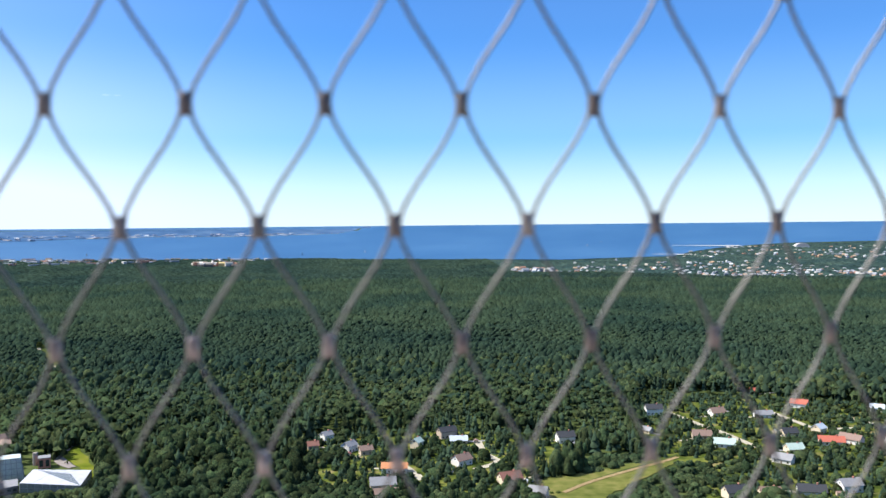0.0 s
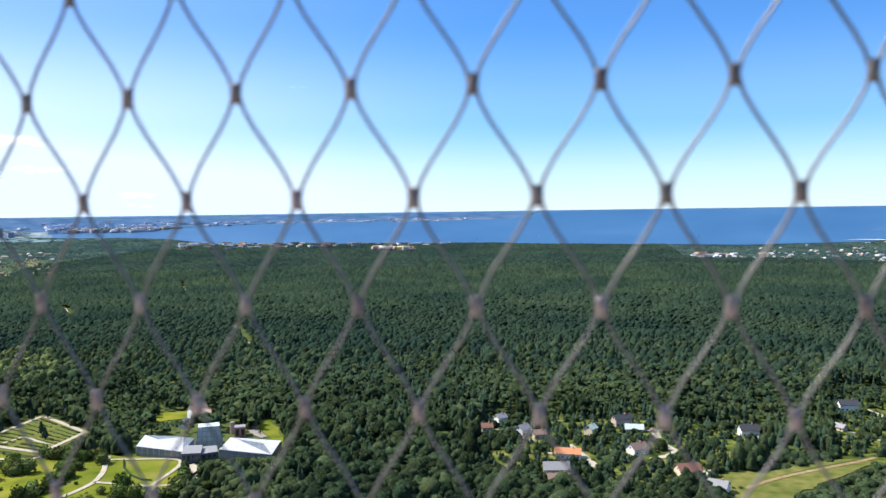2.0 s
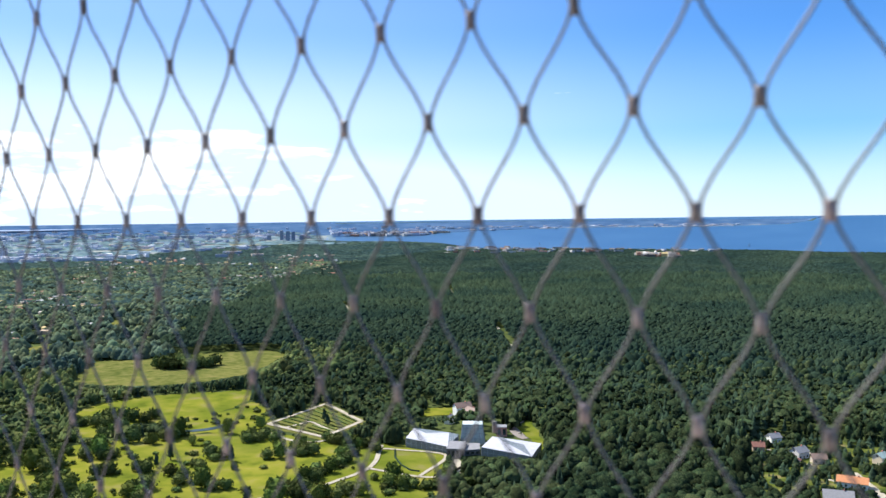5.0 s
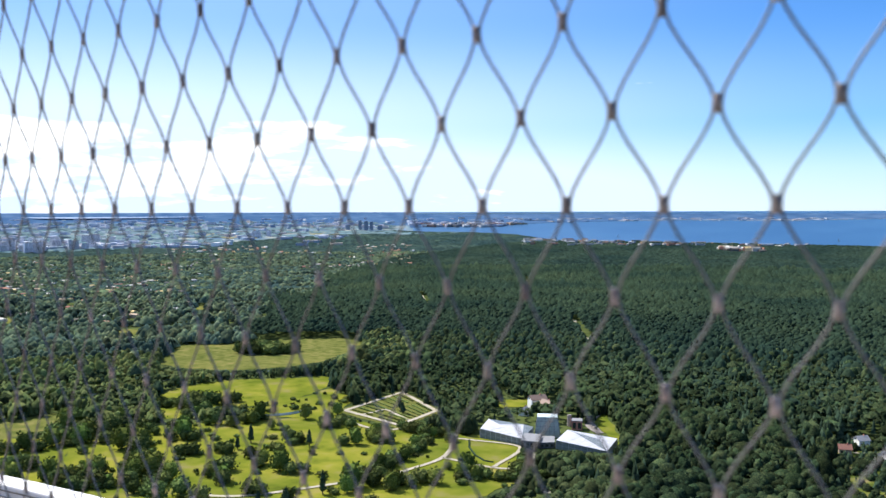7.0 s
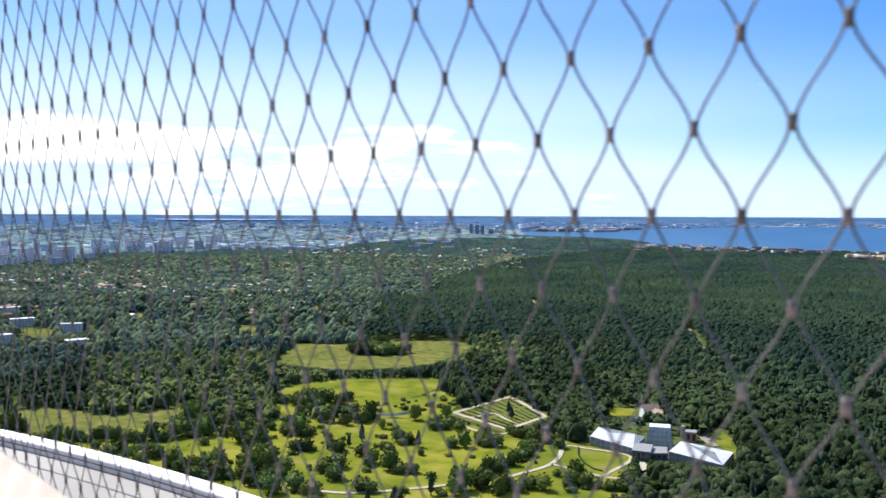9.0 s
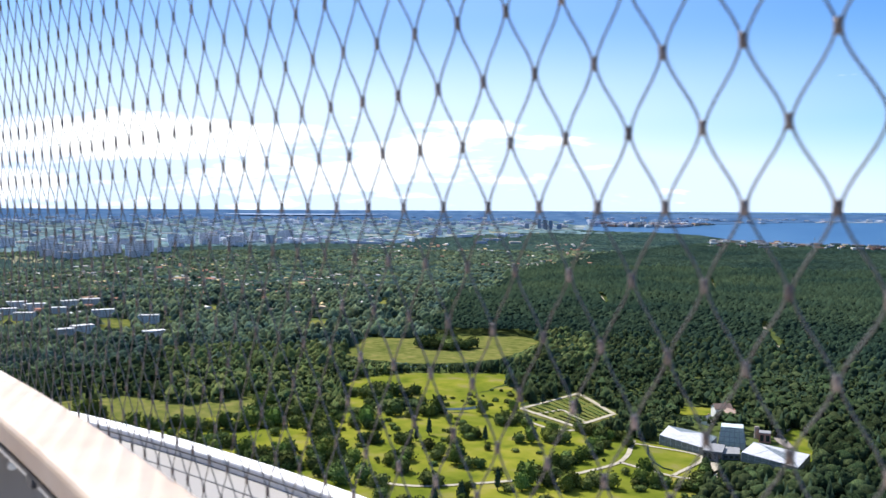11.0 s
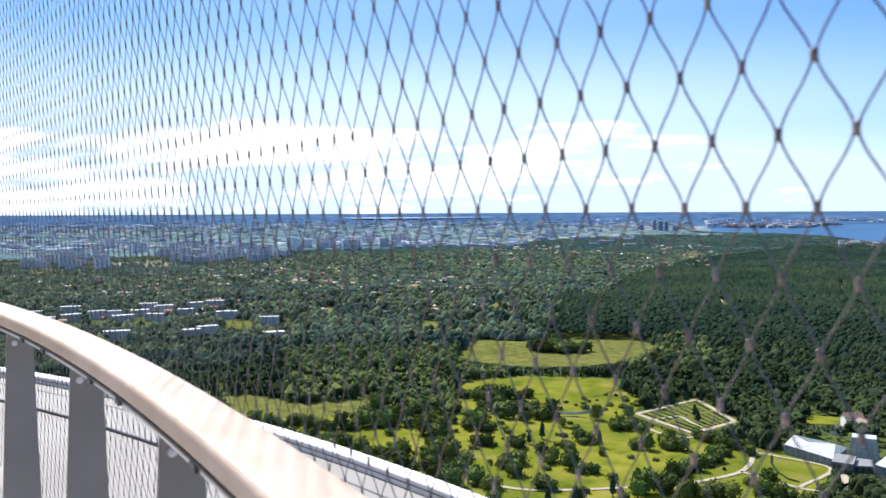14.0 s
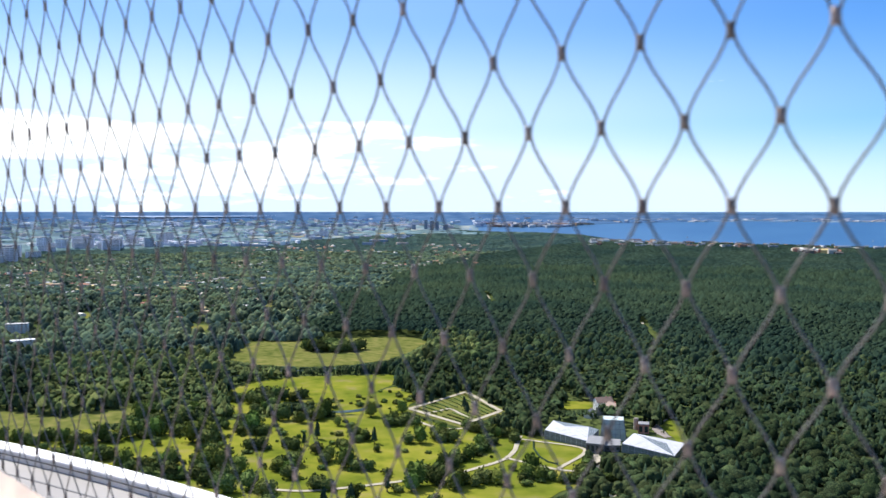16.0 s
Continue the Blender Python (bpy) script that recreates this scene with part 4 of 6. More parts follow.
def scatter(name, x, y, width, height, lift, shapes, material, label, category="forest"):
    """Many crowns in one mesh."""
    vs, ts, base = [], [], 0
    pick = rng.integers(0, len(shapes), len(x))
    turn = rng.uniform(0, 2 * np.pi, len(x))
    for s, (sv, st) in enumerate(shapes):
        i = np.nonzero(pick == s)[0]
        if not len(i):
            continue
        c, sn = np.cos(turn[i])[:, None], np.sin(turn[i])[:, None]
        px = (sv[None, :, 0] * c - sv[None, :, 1] * sn) * width[i][:, None] + x[i][:, None]
        py = (sv[None, :, 0] * sn + sv[None, :, 1] * c) * width[i][:, None] + y[i][:, None]
        pz = sv[None, :, 2] * height[i][:, None] + lift[i][:, None]
        q = np.hypot(x[i], y[i])[:, None]
        k = np.where(q > NEAR, (NEAR + 2400.0 * (1 - NEAR / q)) / q, 1.0)
        px, py, pz = px * k, py * k, pz * k + EYE_Z * (1 - k)
        v = np.stack([px, py, pz], -1).reshape(-1, 3)
        t = (st[None] + (np.arange(len(i)) * len(sv))[:, None, None] + base).reshape(-1, 3)
        vs.append(v)
        ts.append(t)
        base += len(v)
    return tagged(new(name, big_mesh(name, np.concatenate(vs), np.concatenate(ts), material, True)), label, category, kind="stuff")


def jitter_grid(step, x0, x1, y0, y1):
    gx, gy = np.meshgrid(np.arange(x0, x1, step), np.arange(y0, y1, step))
    gx, gy = gx.ravel(), gy.ravel()
    return gx + rng.uniform(-.6, .6, len(gx)) * step, gy + rng.uniform(-.6, .6, len(gy)) * step


x, y = jitter_grid(5.9, -1190, 620, 60, 1190)
d = np.hypot(x, y)
az = np.degrees(np.arctan2(-x, y))
keep = (rng.random(len(x)) > 0.1) & (d > np.where(az > 57, 600, 480)) & (d < 1165) & (az > -33) & (az < 82)
open_ground = np.zeros(len(x), bool)
for key, poly in LAWN_XY.items():
    open_ground |= inside(poly, x, y)
lot = np.zeros(len(x), bool)
for a0, a1, d0, d1 in LOTS:
    lot |= (az > a0) & (az < a1) & (d > d0) & (d < d1)
thin = value_noise(x / 28, y / 28, 9)
keep &= ~(open_ground & ~lot) & (~lot | (thin > 0.12))
x, y, d, az, lot = x[keep], y[keep], d[keep], az[keep], lot[keep]
ok = free(x, y, 4.0)
x, y, d, az, lot = x[ok], y[ok], d[ok], az[ok], lot[ok]
wide = value_noise(x / 60, y / 60, 4)
width = np.clip(rng.lognormal(2.05, 0.33, len(x)), 3.5, 17) * (0.85 + 0.4 * wide)
height = np.clip(width * rng.uniform(0.6, 1.0, len(x)), 3.5, 10)
stand = value_noise(x / 22, y / 22, 31)
lift = rng.uniform(3.5, 6.0, len(x)) + 3 * wide + 3.5 * stand + 2 * (rng.random(len(x)) < 0.1)
width *= np.interp(d, [800, 1100], [1, 0.78])
lift[lot] = rng.uniform(0, 2.0, lot.sum())
height[lot] *= 0.72
width[lot] *= 0.78
low_belt = (az < -9) & (d < 655) & (az > -19)
lift[low_belt], height[low_belt] = 0.0, rng.uniform(2.5, 5.0, low_belt.sum())
# along open ground the foliage reaches down to the grass
rim = np.zeros(len(x), bool)
for poly in LAWN_XY.values():
    for i in range(8):
        rim |= inside(poly, x + 13 * math.cos(i * math.pi / 4), y + 13 * math.sin(i * math.pi / 4))
height[rim] += lift[rim] * 0.8
lift[rim] = 0.0
# what stands in front of open ground stays low enough to see over
total = lift + height
limit = np.full(len(x), 99.0)
SEEN = [p for k, p in LAWN_XY.items() if not k.startswith("plot")] + [np.array([plane_xy(a, q) for a, q in ((32.0, 645), (27, 632), (22.3, 628), (22.2, 655), (23.6, 690), (26, 702), (31.4, 702))])]
for f in np.arange(0.13, 0.0, -0.008):
    hit = np.zeros(len(x), bool)
    for p in SEEN:
        hit |= inside(p, x * (1 + f), y * (1 + f))
    limit[hit] = 175 * f / (1 + f)
shrink = np.clip(limit * 0.9 / total, 0, 1)
lift, height = lift * shrink, height * shrink
width = width * np.clip(0.35 + 0.65 * shrink, 0, 1)
high = lift + height > 2.2
x, y, d, az, lot, low_belt = x[high], y[high], d[high], az[high], lot[high], low_belt[high]
width, height, lift = width[high], height[high], lift[high]
fine = d < 540
CROWNS_FINE = [unit_crown(2, -0.35, 20 + i, 0.34, 9) for i in range(10)]
CROWNS = [unit_crown(1, -0.2, 40 + i, 0.4, 3) for i in range(14)]
CONES = [unit_cone(60 + i) for i in range(5)]
DOMES = [unit_dome(80 + i, 7, ((0.0, 0.6), (0.5, 0.46), (0.83, 0.24))) for i in range(14)]
LOW_DOMES = [unit_dome(95 + i, 6, ((0.05, 0.64), (0.66, 0.34))) for i in range(14)]
pine = (value_noise(x / 70, y / 70, 12) > 0.62) & (rng.random(len(x)) < 0.3) | (rng.random(len(x)) < 0.05) | lot & (rng.random(len(x)) < 0.3)
pine &= ~low_belt & ((az < 27) | (rng.random(len(x)) < 0.25))
soft = ~fine & ~pine & (d < 690)
far = ~fine & ~pine & ~soft & (d < 930)
outer = ~fine & ~pine & ~far & ~soft
CROWNS_SOFT = [unit_crown(2, -0.2, 120 + i, 0.4, 7) for i in range(12)]
left = az > 47 + 4 * (value_noise(x / 50, y / 50, 71) - 0.5)
piny = rng.random(len(x)) < np.clip((d - 720) / 380, 0, 1) * np.interp(az, [20, 34], [1, 0.35])
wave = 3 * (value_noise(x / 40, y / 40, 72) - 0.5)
# tall backlit stands take the crown colour with shade painted in
dark_shaded = (az > 11.5 + wave) & (az < 22.5) & (d < 800 + 30 * wave) | (az > 31) & (az < 41) & (d > 830) & (d < 950 + 20 * wave) | (az > 56 + wave) & (d > 855) & (d < 970 + 30 * wave)
dark_shaded &= rng.random(len(x)) < 0.85
# dark trees of the house plots share the shade-painted colour
dark_shaded |= (lot & (rng.random(len(x)) < 0.6)) | (az > -7) & (az < 12) & (d < 760) & (rng.random(len(x)) < 0.72)
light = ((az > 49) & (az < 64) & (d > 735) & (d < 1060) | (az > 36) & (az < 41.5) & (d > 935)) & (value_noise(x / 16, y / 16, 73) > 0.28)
dark_shaded &= ~light
for base_pick, shapes in ((fine & ~pine, CROWNS_FINE), (soft, CROWNS_SOFT)):
    for pick, paint in ((base_pick & ~dark_shaded, M_CROWN), (base_pick & dark_shaded, M_SHADEWOOD)):
        if pick.any():
            scatter("near_woods", x[pick], y[pick], width[pick], height[pick], lift[pick], shapes, paint, "mixed green woodland crowns below the tower")
for pick, paint in ((far & ~piny & ~dark_shaded & ~light, M_CROWN), (far & piny & ~dark_shaded & ~light, M_PINES), (far & dark_shaded, M_SHADEWOOD), (far & light, M_LIGHTWOOD)):
    scatter("mixed_woods", x[pick], y[pick], width[pick], height[pick], lift[pick], CROWNS, paint, "mixed green woodland crowns")
for pick, shapes, paint in ((outer & ~left & ~piny & ~dark_shaded & ~light, DOMES, M_CROWN), (outer & ~left & piny & ~dark_shaded & ~light, LOW_DOMES, M_PINES), (outer & dark_shaded, DOMES, M_SHADEWOOD), (outer & left & ~dark_shaded & ~light, DOMES, M_GARDEN), (outer & light, DOMES, M_LIGHTWOOD)):
    scatter("outer_woods", x[pick], y[pick], width[pick], height[pick], lift[pick], shapes, paint, "mixed green woodland crowns")
scatter("conifer_woods", x[pine], y[pine], width[pine] * 0.75, (height[pine] + lift[pine] * 0.6) * 1.05, lift[pine] * 0.4, CONES, M_CONIFER, "dark pointed conifers among broadleaved trees")

# the middle distance: pine forest, and the looser trees of the garden suburb
x, y = jitter_grid(5.5, -1950, 1380, 300, 2620)
d, az = np.hypot(x, y), np.degrees(np.arctan2(-x, y))
edge_az = 46.5 + 5 * (value_noise(x / 130, y / 130, 41) - 0.5) - np.interp(d, [1165, 1900, 2600], [0, 4.5, 6.5])
keep = (d > 1120) & (d < 2560) & (az > -32) & (az < edge_az) & (rng.random(len(x)) < np.interp(d, [1120, 1160, 1700, 2560], [0.3, 1, 0.66, 0.36]))
keep &= ~((np.abs(az - np.interp(d, [1660, 1980, 2325], [0.57, 0.22, -0.08])) * d < 260) & (d > 1650) & (d < 2340))
keep &= free(x, y, 7.0) & ~inside(LAWN_XY["upper_meadow"], x, y)
x, y, d = x[keep], y[keep], d[keep]
wide = value_noise(x / 110, y / 110, 44)
stand = np.round(3 * value_noise(x / 70 + 0.4 * wide, y / 190, 46)) / 3       # stands of one age, of their own height
width = np.clip(rng.lognormal(1.88, 0.3, len(x)), 3.5, 13) * np.interp(d, [1150, 1700, 2560], [1, 1.25, 1.75])
height = width * rng.uniform(0.4, 0.65, len(x)) + 0.8
lift = rng.uniform(6.0, 7.2, len(x)) + 2 * wide + 2.6 * stand
SMALL_DOMES = [unit_dome(160 + i, 5, ((0.1, 0.58), (0.64, 0.34))) for i in range(12)]
POINTED_DOMES = [unit_dome(180 + i, 5, ((0.1, 0.62),)) for i in range(8)]
pointed = rng.random(len(x)) < np.clip((d - 1350) / 600, 0, 1)
height[pointed] *= 1.45
for pick, shapes in ((~pointed & (d < 1330), SMALL_DOMES), (~pointed & (d >= 1330), SMALL_DOMES), (pointed, POINTED_DOMES)):
    scatter("pine_forest", x[pick], y[pick], width[pick], height[pick], lift[pick], shapes, M_PINES, "dense green pine forest seen from above", "pine forest")

PATCHES = [(66.8, 1400, 58, 110), (54.2, 1340, 38, 70), (61.0, 1560, 26, 90), (57.5, 1720, 24, 80), (72.5, 1480, 30, 70), (49.8, 1640, 22, 80)]  # azimuth, distance, width, length
for a, q, w, l in PATCHES:
    px, py = plane_xy(a, q)
    ring = [(px + (l * 0.5 * math.cos(v) * px + w * 0.5 * math.sin(v) * py) / q, py + (l * 0.5 * math.cos(v) * py - w * 0.5 * math.sin(v) * px) / q) for v in np.linspace(0, 2 * math.pi, 14)[:-1]]
    sheet_from_outline("suburb_green", ring, 0.3, M_HAY, "yellowish open grass among the suburb's trees", "meadow", 2.0)
FLATS = [(75.3, 1562), (74.3, 1560), (72.8, 1580), (71.9, 1489), (71.25, 1612), (70.05, 1566), (69.4, 1645), (67.5, 1489), (68.7, 1298), (69.7, 1268), (64.8, 1383), (76.8, 1536), (73.8, 1505), (76.8, 1669), (72.3, 1670), (68.2, 1666), (74.2, 1289), (64.5, 1203), (78.8, 1600), (78.2, 1500)]
x, y = jitter_grid(8.6, -2000, -700, 200, 1500)
d, az = np.hypot(x, y), np.degrees(np.arctan2(-x, y))
edge_az = 46.5 + 5 * (value_noise(x / 130, y / 130, 41) - 0.5) - np.interp(d, [1165, 1900], [0, 4.5])
thin = 0.6 * value_noise(x / 45, y / 45, 51) + 0.4 * value_noise(x / 19, y / 19, 52)
keep = (d > 1150) & (d < 1900) & (az >= edge_az) & (az < 82) & (thin > np.interp(d, [1150, 1350], [0.2, 0.4])) & ~inside(LAWN_XY["upper_meadow"], x, y)
for a, q, w, l in PATCHES:
    px, py = plane_xy(a, q)
    s, t = ((x - px) * px + (y - py) * py) / q, ((x - px) * py - (y - py) * px) / q
    keep &= ((s - 0 * l) / (l * 0.5)) ** 2 + (t / (w * 0.5)) ** 2 > 1
    keep &= ~((s < 0) & (s > -l * 0.5 - 70) & (np.abs(t) < w * 0.42))
for a, q in FLATS:
    px, py = plane_xy(a, q)
    keep &= (x - px) ** 2 + (y - py) ** 2 > 19 ** 2
    nx, ny = -px / q, -py / q
    s = (x - px) * nx + (y - py) * ny
    keep &= ~((s > 0) & (s < 95) & (np.abs((x - px) * ny - (y - py) * nx) < 14))
x, y, d = x[keep], y[keep], d[keep]
width = np.clip(rng.lognormal(2.35, 0.3, len(x)), 6, 19)
height = np.clip(width * rng.uniform(0.7, 1.0, len(x)), 5, 13)
lift = rng.uniform(0, 4.5, len(x))
for pick, shapes in ((d < 1400, LOW_DOMES), (d >= 1400, SMALL_DOMES)):
    scatter("suburb_trees", x[pick], y[pick], width[pick], height[pick], lift[pick], shapes, M_GARDEN, "leafy trees of the garden suburb", "suburb trees")
x, y = jitter_grid(16.0, -3600, -1000, 300, 3600)
d, az = np.hypot(x, y), np.degrees(np.arctan2(-x, y))
thin = 0.6 * value_noise(x / 75, y / 75, 61) + 0.4 * value_noise(x / 30, y / 30, 62)
keep = (d > 1870) & (d < 3650) & (az > 34) & (az < 83) & (d > np.interp(az, [34, 38, 42, 46], [3700, 2900, 2000, 1870])) & (thin > 0.36) & ~((az > 69.8) & (az < 74.7) & (d > 2700) & (d < 3330))
x, y, d = x[keep], y[keep], d[keep]
width = np.clip(rng.lognormal(2.75, 0.3, len(x)), 9, 30)
scatter("suburb_trees", x, y, width, rng.uniform(7, 12, len(x)), rng.uniform(0, 4, len(x)), LOW_DOMES, M_GARDEN, "leafy trees of the garden suburb", "suburb trees")


# ---- park trees, each a thing with trunk, limbs and a crown of many clumps ----
def crown_bm(seed, wide, tall, clumps, size, conical=False):
    rnd = random.Random(seed)
    bm = bmesh.new()
    bmesh.ops.create_icosphere(bm, subdivisions=2, radius=1)
    bm.verts.ensure_lookup_table()
    for v in bm.verts:
        taper = (1 - 0.75 * (v.co.z * 0.5 + 0.5)) * 1.25 if conical else 1
        n = 0.78 + 0.34 * noise.noise(v.co * 2.1 + Vector((seed, 0, 0)))
        v.co = Vector((v.co.x * wide / 2 * n * taper, v.co.y * wide / 2 * n * taper, (v.co.z * n * 0.5 + 0.5) * tall))
    for i in range(clumps):
        z = rnd.uniform(-0.75, 1)
        a = rnd.uniform(0, 2 * math.pi)
        q = math.sqrt(max(0.0, 1 - z * z)) * ((1 - 0.75 * (z * 0.5 + 0.5)) * 1.3 if conical else 1.12 if z < 0 else 1)
        lobes = 0.86 + 0.34 * noise.noise(Vector((q * math.cos(a), q * math.sin(a), z)) * 2.1 + Vector((seed, 0, 0))) + rnd.uniform(-.08, .12)
        c = Vector((q * math.cos(a) * wide / 2 * lobes, q * math.sin(a) * wide / 2 * lobes, (z * lobes * 0.5 + 0.5) * tall))
        s = size * rnd.uniform(0.6, 1.3)
        turn = Euler((rnd.uniform(0, 6), rnd.uniform(0, 6), rnd.uniform(0, 6))).to_matrix()
        six = [bm.verts.new(c + turn @ Vector(p) * s) for p in ((1, 0, 0), (-.9, .1, 0), (0, .8, 0), (.1, -.9, 0), (0, 0, .6), (0, .1, -.5))]
        for f in ((0, 2, 4), (2, 1, 4), (1, 3, 4), (3, 0, 4), (2, 0, 5), (1, 2, 5), (3, 1, 5), (0, 3, 5)):
            bm.faces.new([six[j] for j in f])
    return bm


def trunk_bm(height, rad, seed):
    rnd = random.Random(seed)
    bm = bmesh.new()

    def limb(p, q, r0, r1, n=6):
        d = (q - p).normalized()
        s = d.cross(Vector((0.3, 1, 0.1))).normalized()
        t = d.cross(s)
        rings_ = []
        for k, (c, r) in enumerate(((p, r0), (p.lerp(q, 0.5) + s * r0 * 0.4, (r0 + r1) / 2), (q, r1))):
            rings_.append([bm.verts.new(c + r * (math.cos(2 * math.pi * i / n) * s + math.sin(2 * math.pi * i / n) * t)) for i in range(n)])
        for a, b in zip(rings_, rings_[1:]):
            for i in range(n):
                bm.faces.new((a[i], a[(i + 1) % n], b[(i + 1) % n], b[i]))
        bm.faces.new(rings_[-1])
    limb(Vector((0, 0, -0.3)), Vector((0.1, 0, height)), rad, rad * 0.45, 8)
    for i in range(4):
        a = rnd.uniform(0, 6.28)
        z = height * rnd.uniform(0.45, 0.85)
        limb(Vector((0, 0, z)), Vector((math.cos(a), math.sin(a), 0)) * height * 0.35 + Vector((0, 0, z + height * 0.25)), rad * 0.4, rad * 0.15, 5)
    return bm


def tree_kind(name, seed, wide, tall, stem, clumps, size, material, label, conical=False):
    tr = thing(name, label, "tree", "park trees")
    part("trunk", trunk_bm(stem + tall * 0.5, 0.03 * tall + 0.1, seed), M_TRUNK, tr)
    cb = part("crown", crown_bm(seed, wide, tall, clumps, size, conical), material, tr)
    cb.location.z = stem
    return tr


KINDS = [tree_kind("broadleaf_tree", 1, 11, 10, -0.6, 120, 0.8, M_PARKTREE, "broad round leafy tree standing on mown lawn"),
         tree_kind("broadleaf_tree", 2, 9, 10.5, -0.5, 110, 0.7, M_PARKTREE_LIGHT, "broad light green leafy tree standing on mown lawn"),
         tree_kind("broadleaf_tree", 3, 13, 9.5, -0.7, 125, 0.9, M_PARKTREE, "broad round leafy tree standing on mown lawn"),
         tree_kind("small_tree", 4, 6.5, 6, -0.3, 80, 0.6, M_PARKTREE_LIGHT, "small light green tree on the lawn"),
         tree_kind("conifer_tree", 5, 5, 13, 0.2, 90, 0.65, M_CONIFER, "dark slender conifer on the lawn", True),
         tree_kind("conifer_tree", 6, 7, 11, 0.2, 90, 0.75, M_CONIFER, "dark slender conifer on the lawn", True)]
SHRUBS = []
for i, (wide, tall) in enumerate(((4.5, 2.4), (3.2, 2.0), (6.0, 2.6))):
    sh = thing("shrub", "low rounded shrub growing in the lawn", "shrub", "park shrubs")
    part("crown", crown_bm(30 + i, wide, tall, 40, 0.55), M_PARKTREE_LIGHT if i == 1 else M_PARKTREE, sh)
    SHRUBS.append(sh)

rnd = random.Random(11)
placed = []


def plant(kind, az, d, scale=None):
    px, py = plane_xy(az, d)
    s = (scale or rnd.uniform(0.8, 1.4)) * 1.0
    ob = copy_thing(kind, pose(px, py, 0.2, 0, 0, rnd.uniform(0, 360)))
    ob.scale = (s * rnd.uniform(.9, 1.1), s * rnd.uniform(.9, 1.1), s * rnd.uniform(.85, 1.15))
    placed.append((px, py))


def clump(az, d, wide):
    """A tree, or a close group of trees, that is so many metres wide in all."""
    if wide < 15:
        k = rnd.choice((0, 1, 2))
        plant(KINDS[k], az, d, wide / (11, 9, 13)[k])
        return
    px, py = plane_xy(az, d)
    for i in range(3 if wide < 21 else 5):
        a = rnd.uniform(0, 6.28)
        ux, uy = px + wide * 0.27 * math.cos(a), py + wide * 0.27 * math.sin(a)
        k = rnd.choice((0, 0, 1, 2, 2))
        plant(KINDS[k], math.degrees(math.atan2(-ux, uy)), math.hypot(ux, uy), wide * rnd.uniform(0.5, 0.66) / (11, 9, 13)[k])


# the groups that stand out in the meadows and along their edges
for az, d in ((46.9, 1088), (46.4, 1080), (45.9, 1092), (45.4, 1078), (44.9, 1085), (44.4, 1080), (46.0, 1100), (47.3, 1096), (45.2, 1098), (43.9, 1092)):
    plant(KINDS[rnd.choice((0, 2))], az, d, rnd.uniform(1.5, 1.9))
for az, d in ((51.1, 800), (50.5, 792), (49.9, 800), (50.3, 812), (48.9, 806), (48.2, 800), (47.7, 812), (50.9, 815), (49.5, 815)):
    plant(KINDS[rnd.choice((0, 1, 2))], az, d, rnd.uniform(1.05, 1.4))
for az, d in ((39.16, 780), (37.43, 815), (36.56, 817), (35.62, 808), (36.93, 757), (36.74, 739), (46.76, 663), (47.63, 647), (42.98, 645), (42.13, 532)):
    plant(KINDS[4], az, d, rnd.uniform(0.85, 1.15))
WEST_LAWN = [(54.9, 885, 18), (55.6, 860, 14), (54.3, 844, 14), (54.5, 760, 22), (55.6, 732, 24), (54.1, 674, 27), (53.4, 716, 21), (52.5, 755, 12), (52.0, 811, 16), (51.8, 694, 18), (50.5, 688, 20), (51.2, 722, 17), (49.0, 728, 14), (47.8, 716, 9), (46.8, 729, 19), (46.2, 734, 14), (45.4, 702, 7), (48.6, 639, 17), (49.4, 589, 15), (48.9, 570, 18), (50.5, 642, 13), (51.2, 643, 11), (48.3, 595, 14), (46.8, 622, 10), (46.0, 600, 16)]
MIDDLE_LAWN = [(45.2, 636, 15), (44.9, 586, 13), (44.2, 579, 11), (43.4, 579, 11), (43.7, 651, 15), (44.3, 660, 12), (42.0, 703, 19), (41.1, 704, 18), (40.2, 695, 10), (40.7, 645, 11), (39.9, 645, 11), (39.0, 655, 15), (38.1, 646, 19), (38.6, 669, 16), (54.2, 605, 16), (53.4, 565, 20), (54.5, 586, 15), (52.7, 602, 20), (52.0, 581, 17), (55.8, 583, 15), (56.3, 597, 12), (51.2, 550, 14), (52.7, 546, 14), (50.1, 539, 14), (46.8, 544, 13), (46.2, 540, 10)]
NEAR_LAWN = [(40.2, 543, 14), (39.5, 555, 15), (38.8, 567, 16), (38.0, 586, 16), (37.1, 600, 17), (36.3, 615, 15), (35.8, 627, 16), (35.0, 646, 15), (37.6, 540, 16), (36.5, 545, 15), (40.5, 533, 10), (35.6, 551, 13), (34.6, 547, 11), (33.1, 561, 15), (32.4, 567, 13), (31.5, 559, 16), (29.1, 586, 17), (28.6, 570, 19), (29.8, 553, 18), (26.4, 591, 19), (27.3, 566, 16), (25.7, 578, 15), (38.8, 546, 14), (33.7, 578, 6), (44.5, 698, 6), (42.8, 623, 6)]
MEADOW_EDGE = [(68.5, 766, 29), (67.9, 772, 20), (69.4, 749, 20), (63.4, 716, 19), (62.3, 665, 17), (61.2, 624, 20), (60.7, 653, 17), (65.0, 680, 15), (65.8, 710, 14), (66.6, 718, 16), (57.9, 750, 20), (58.6, 737, 13), (57.1, 700, 14), (59.3, 849, 22), (60.1, 843, 20), (61.6, 836, 16), (58.2, 861, 23)]
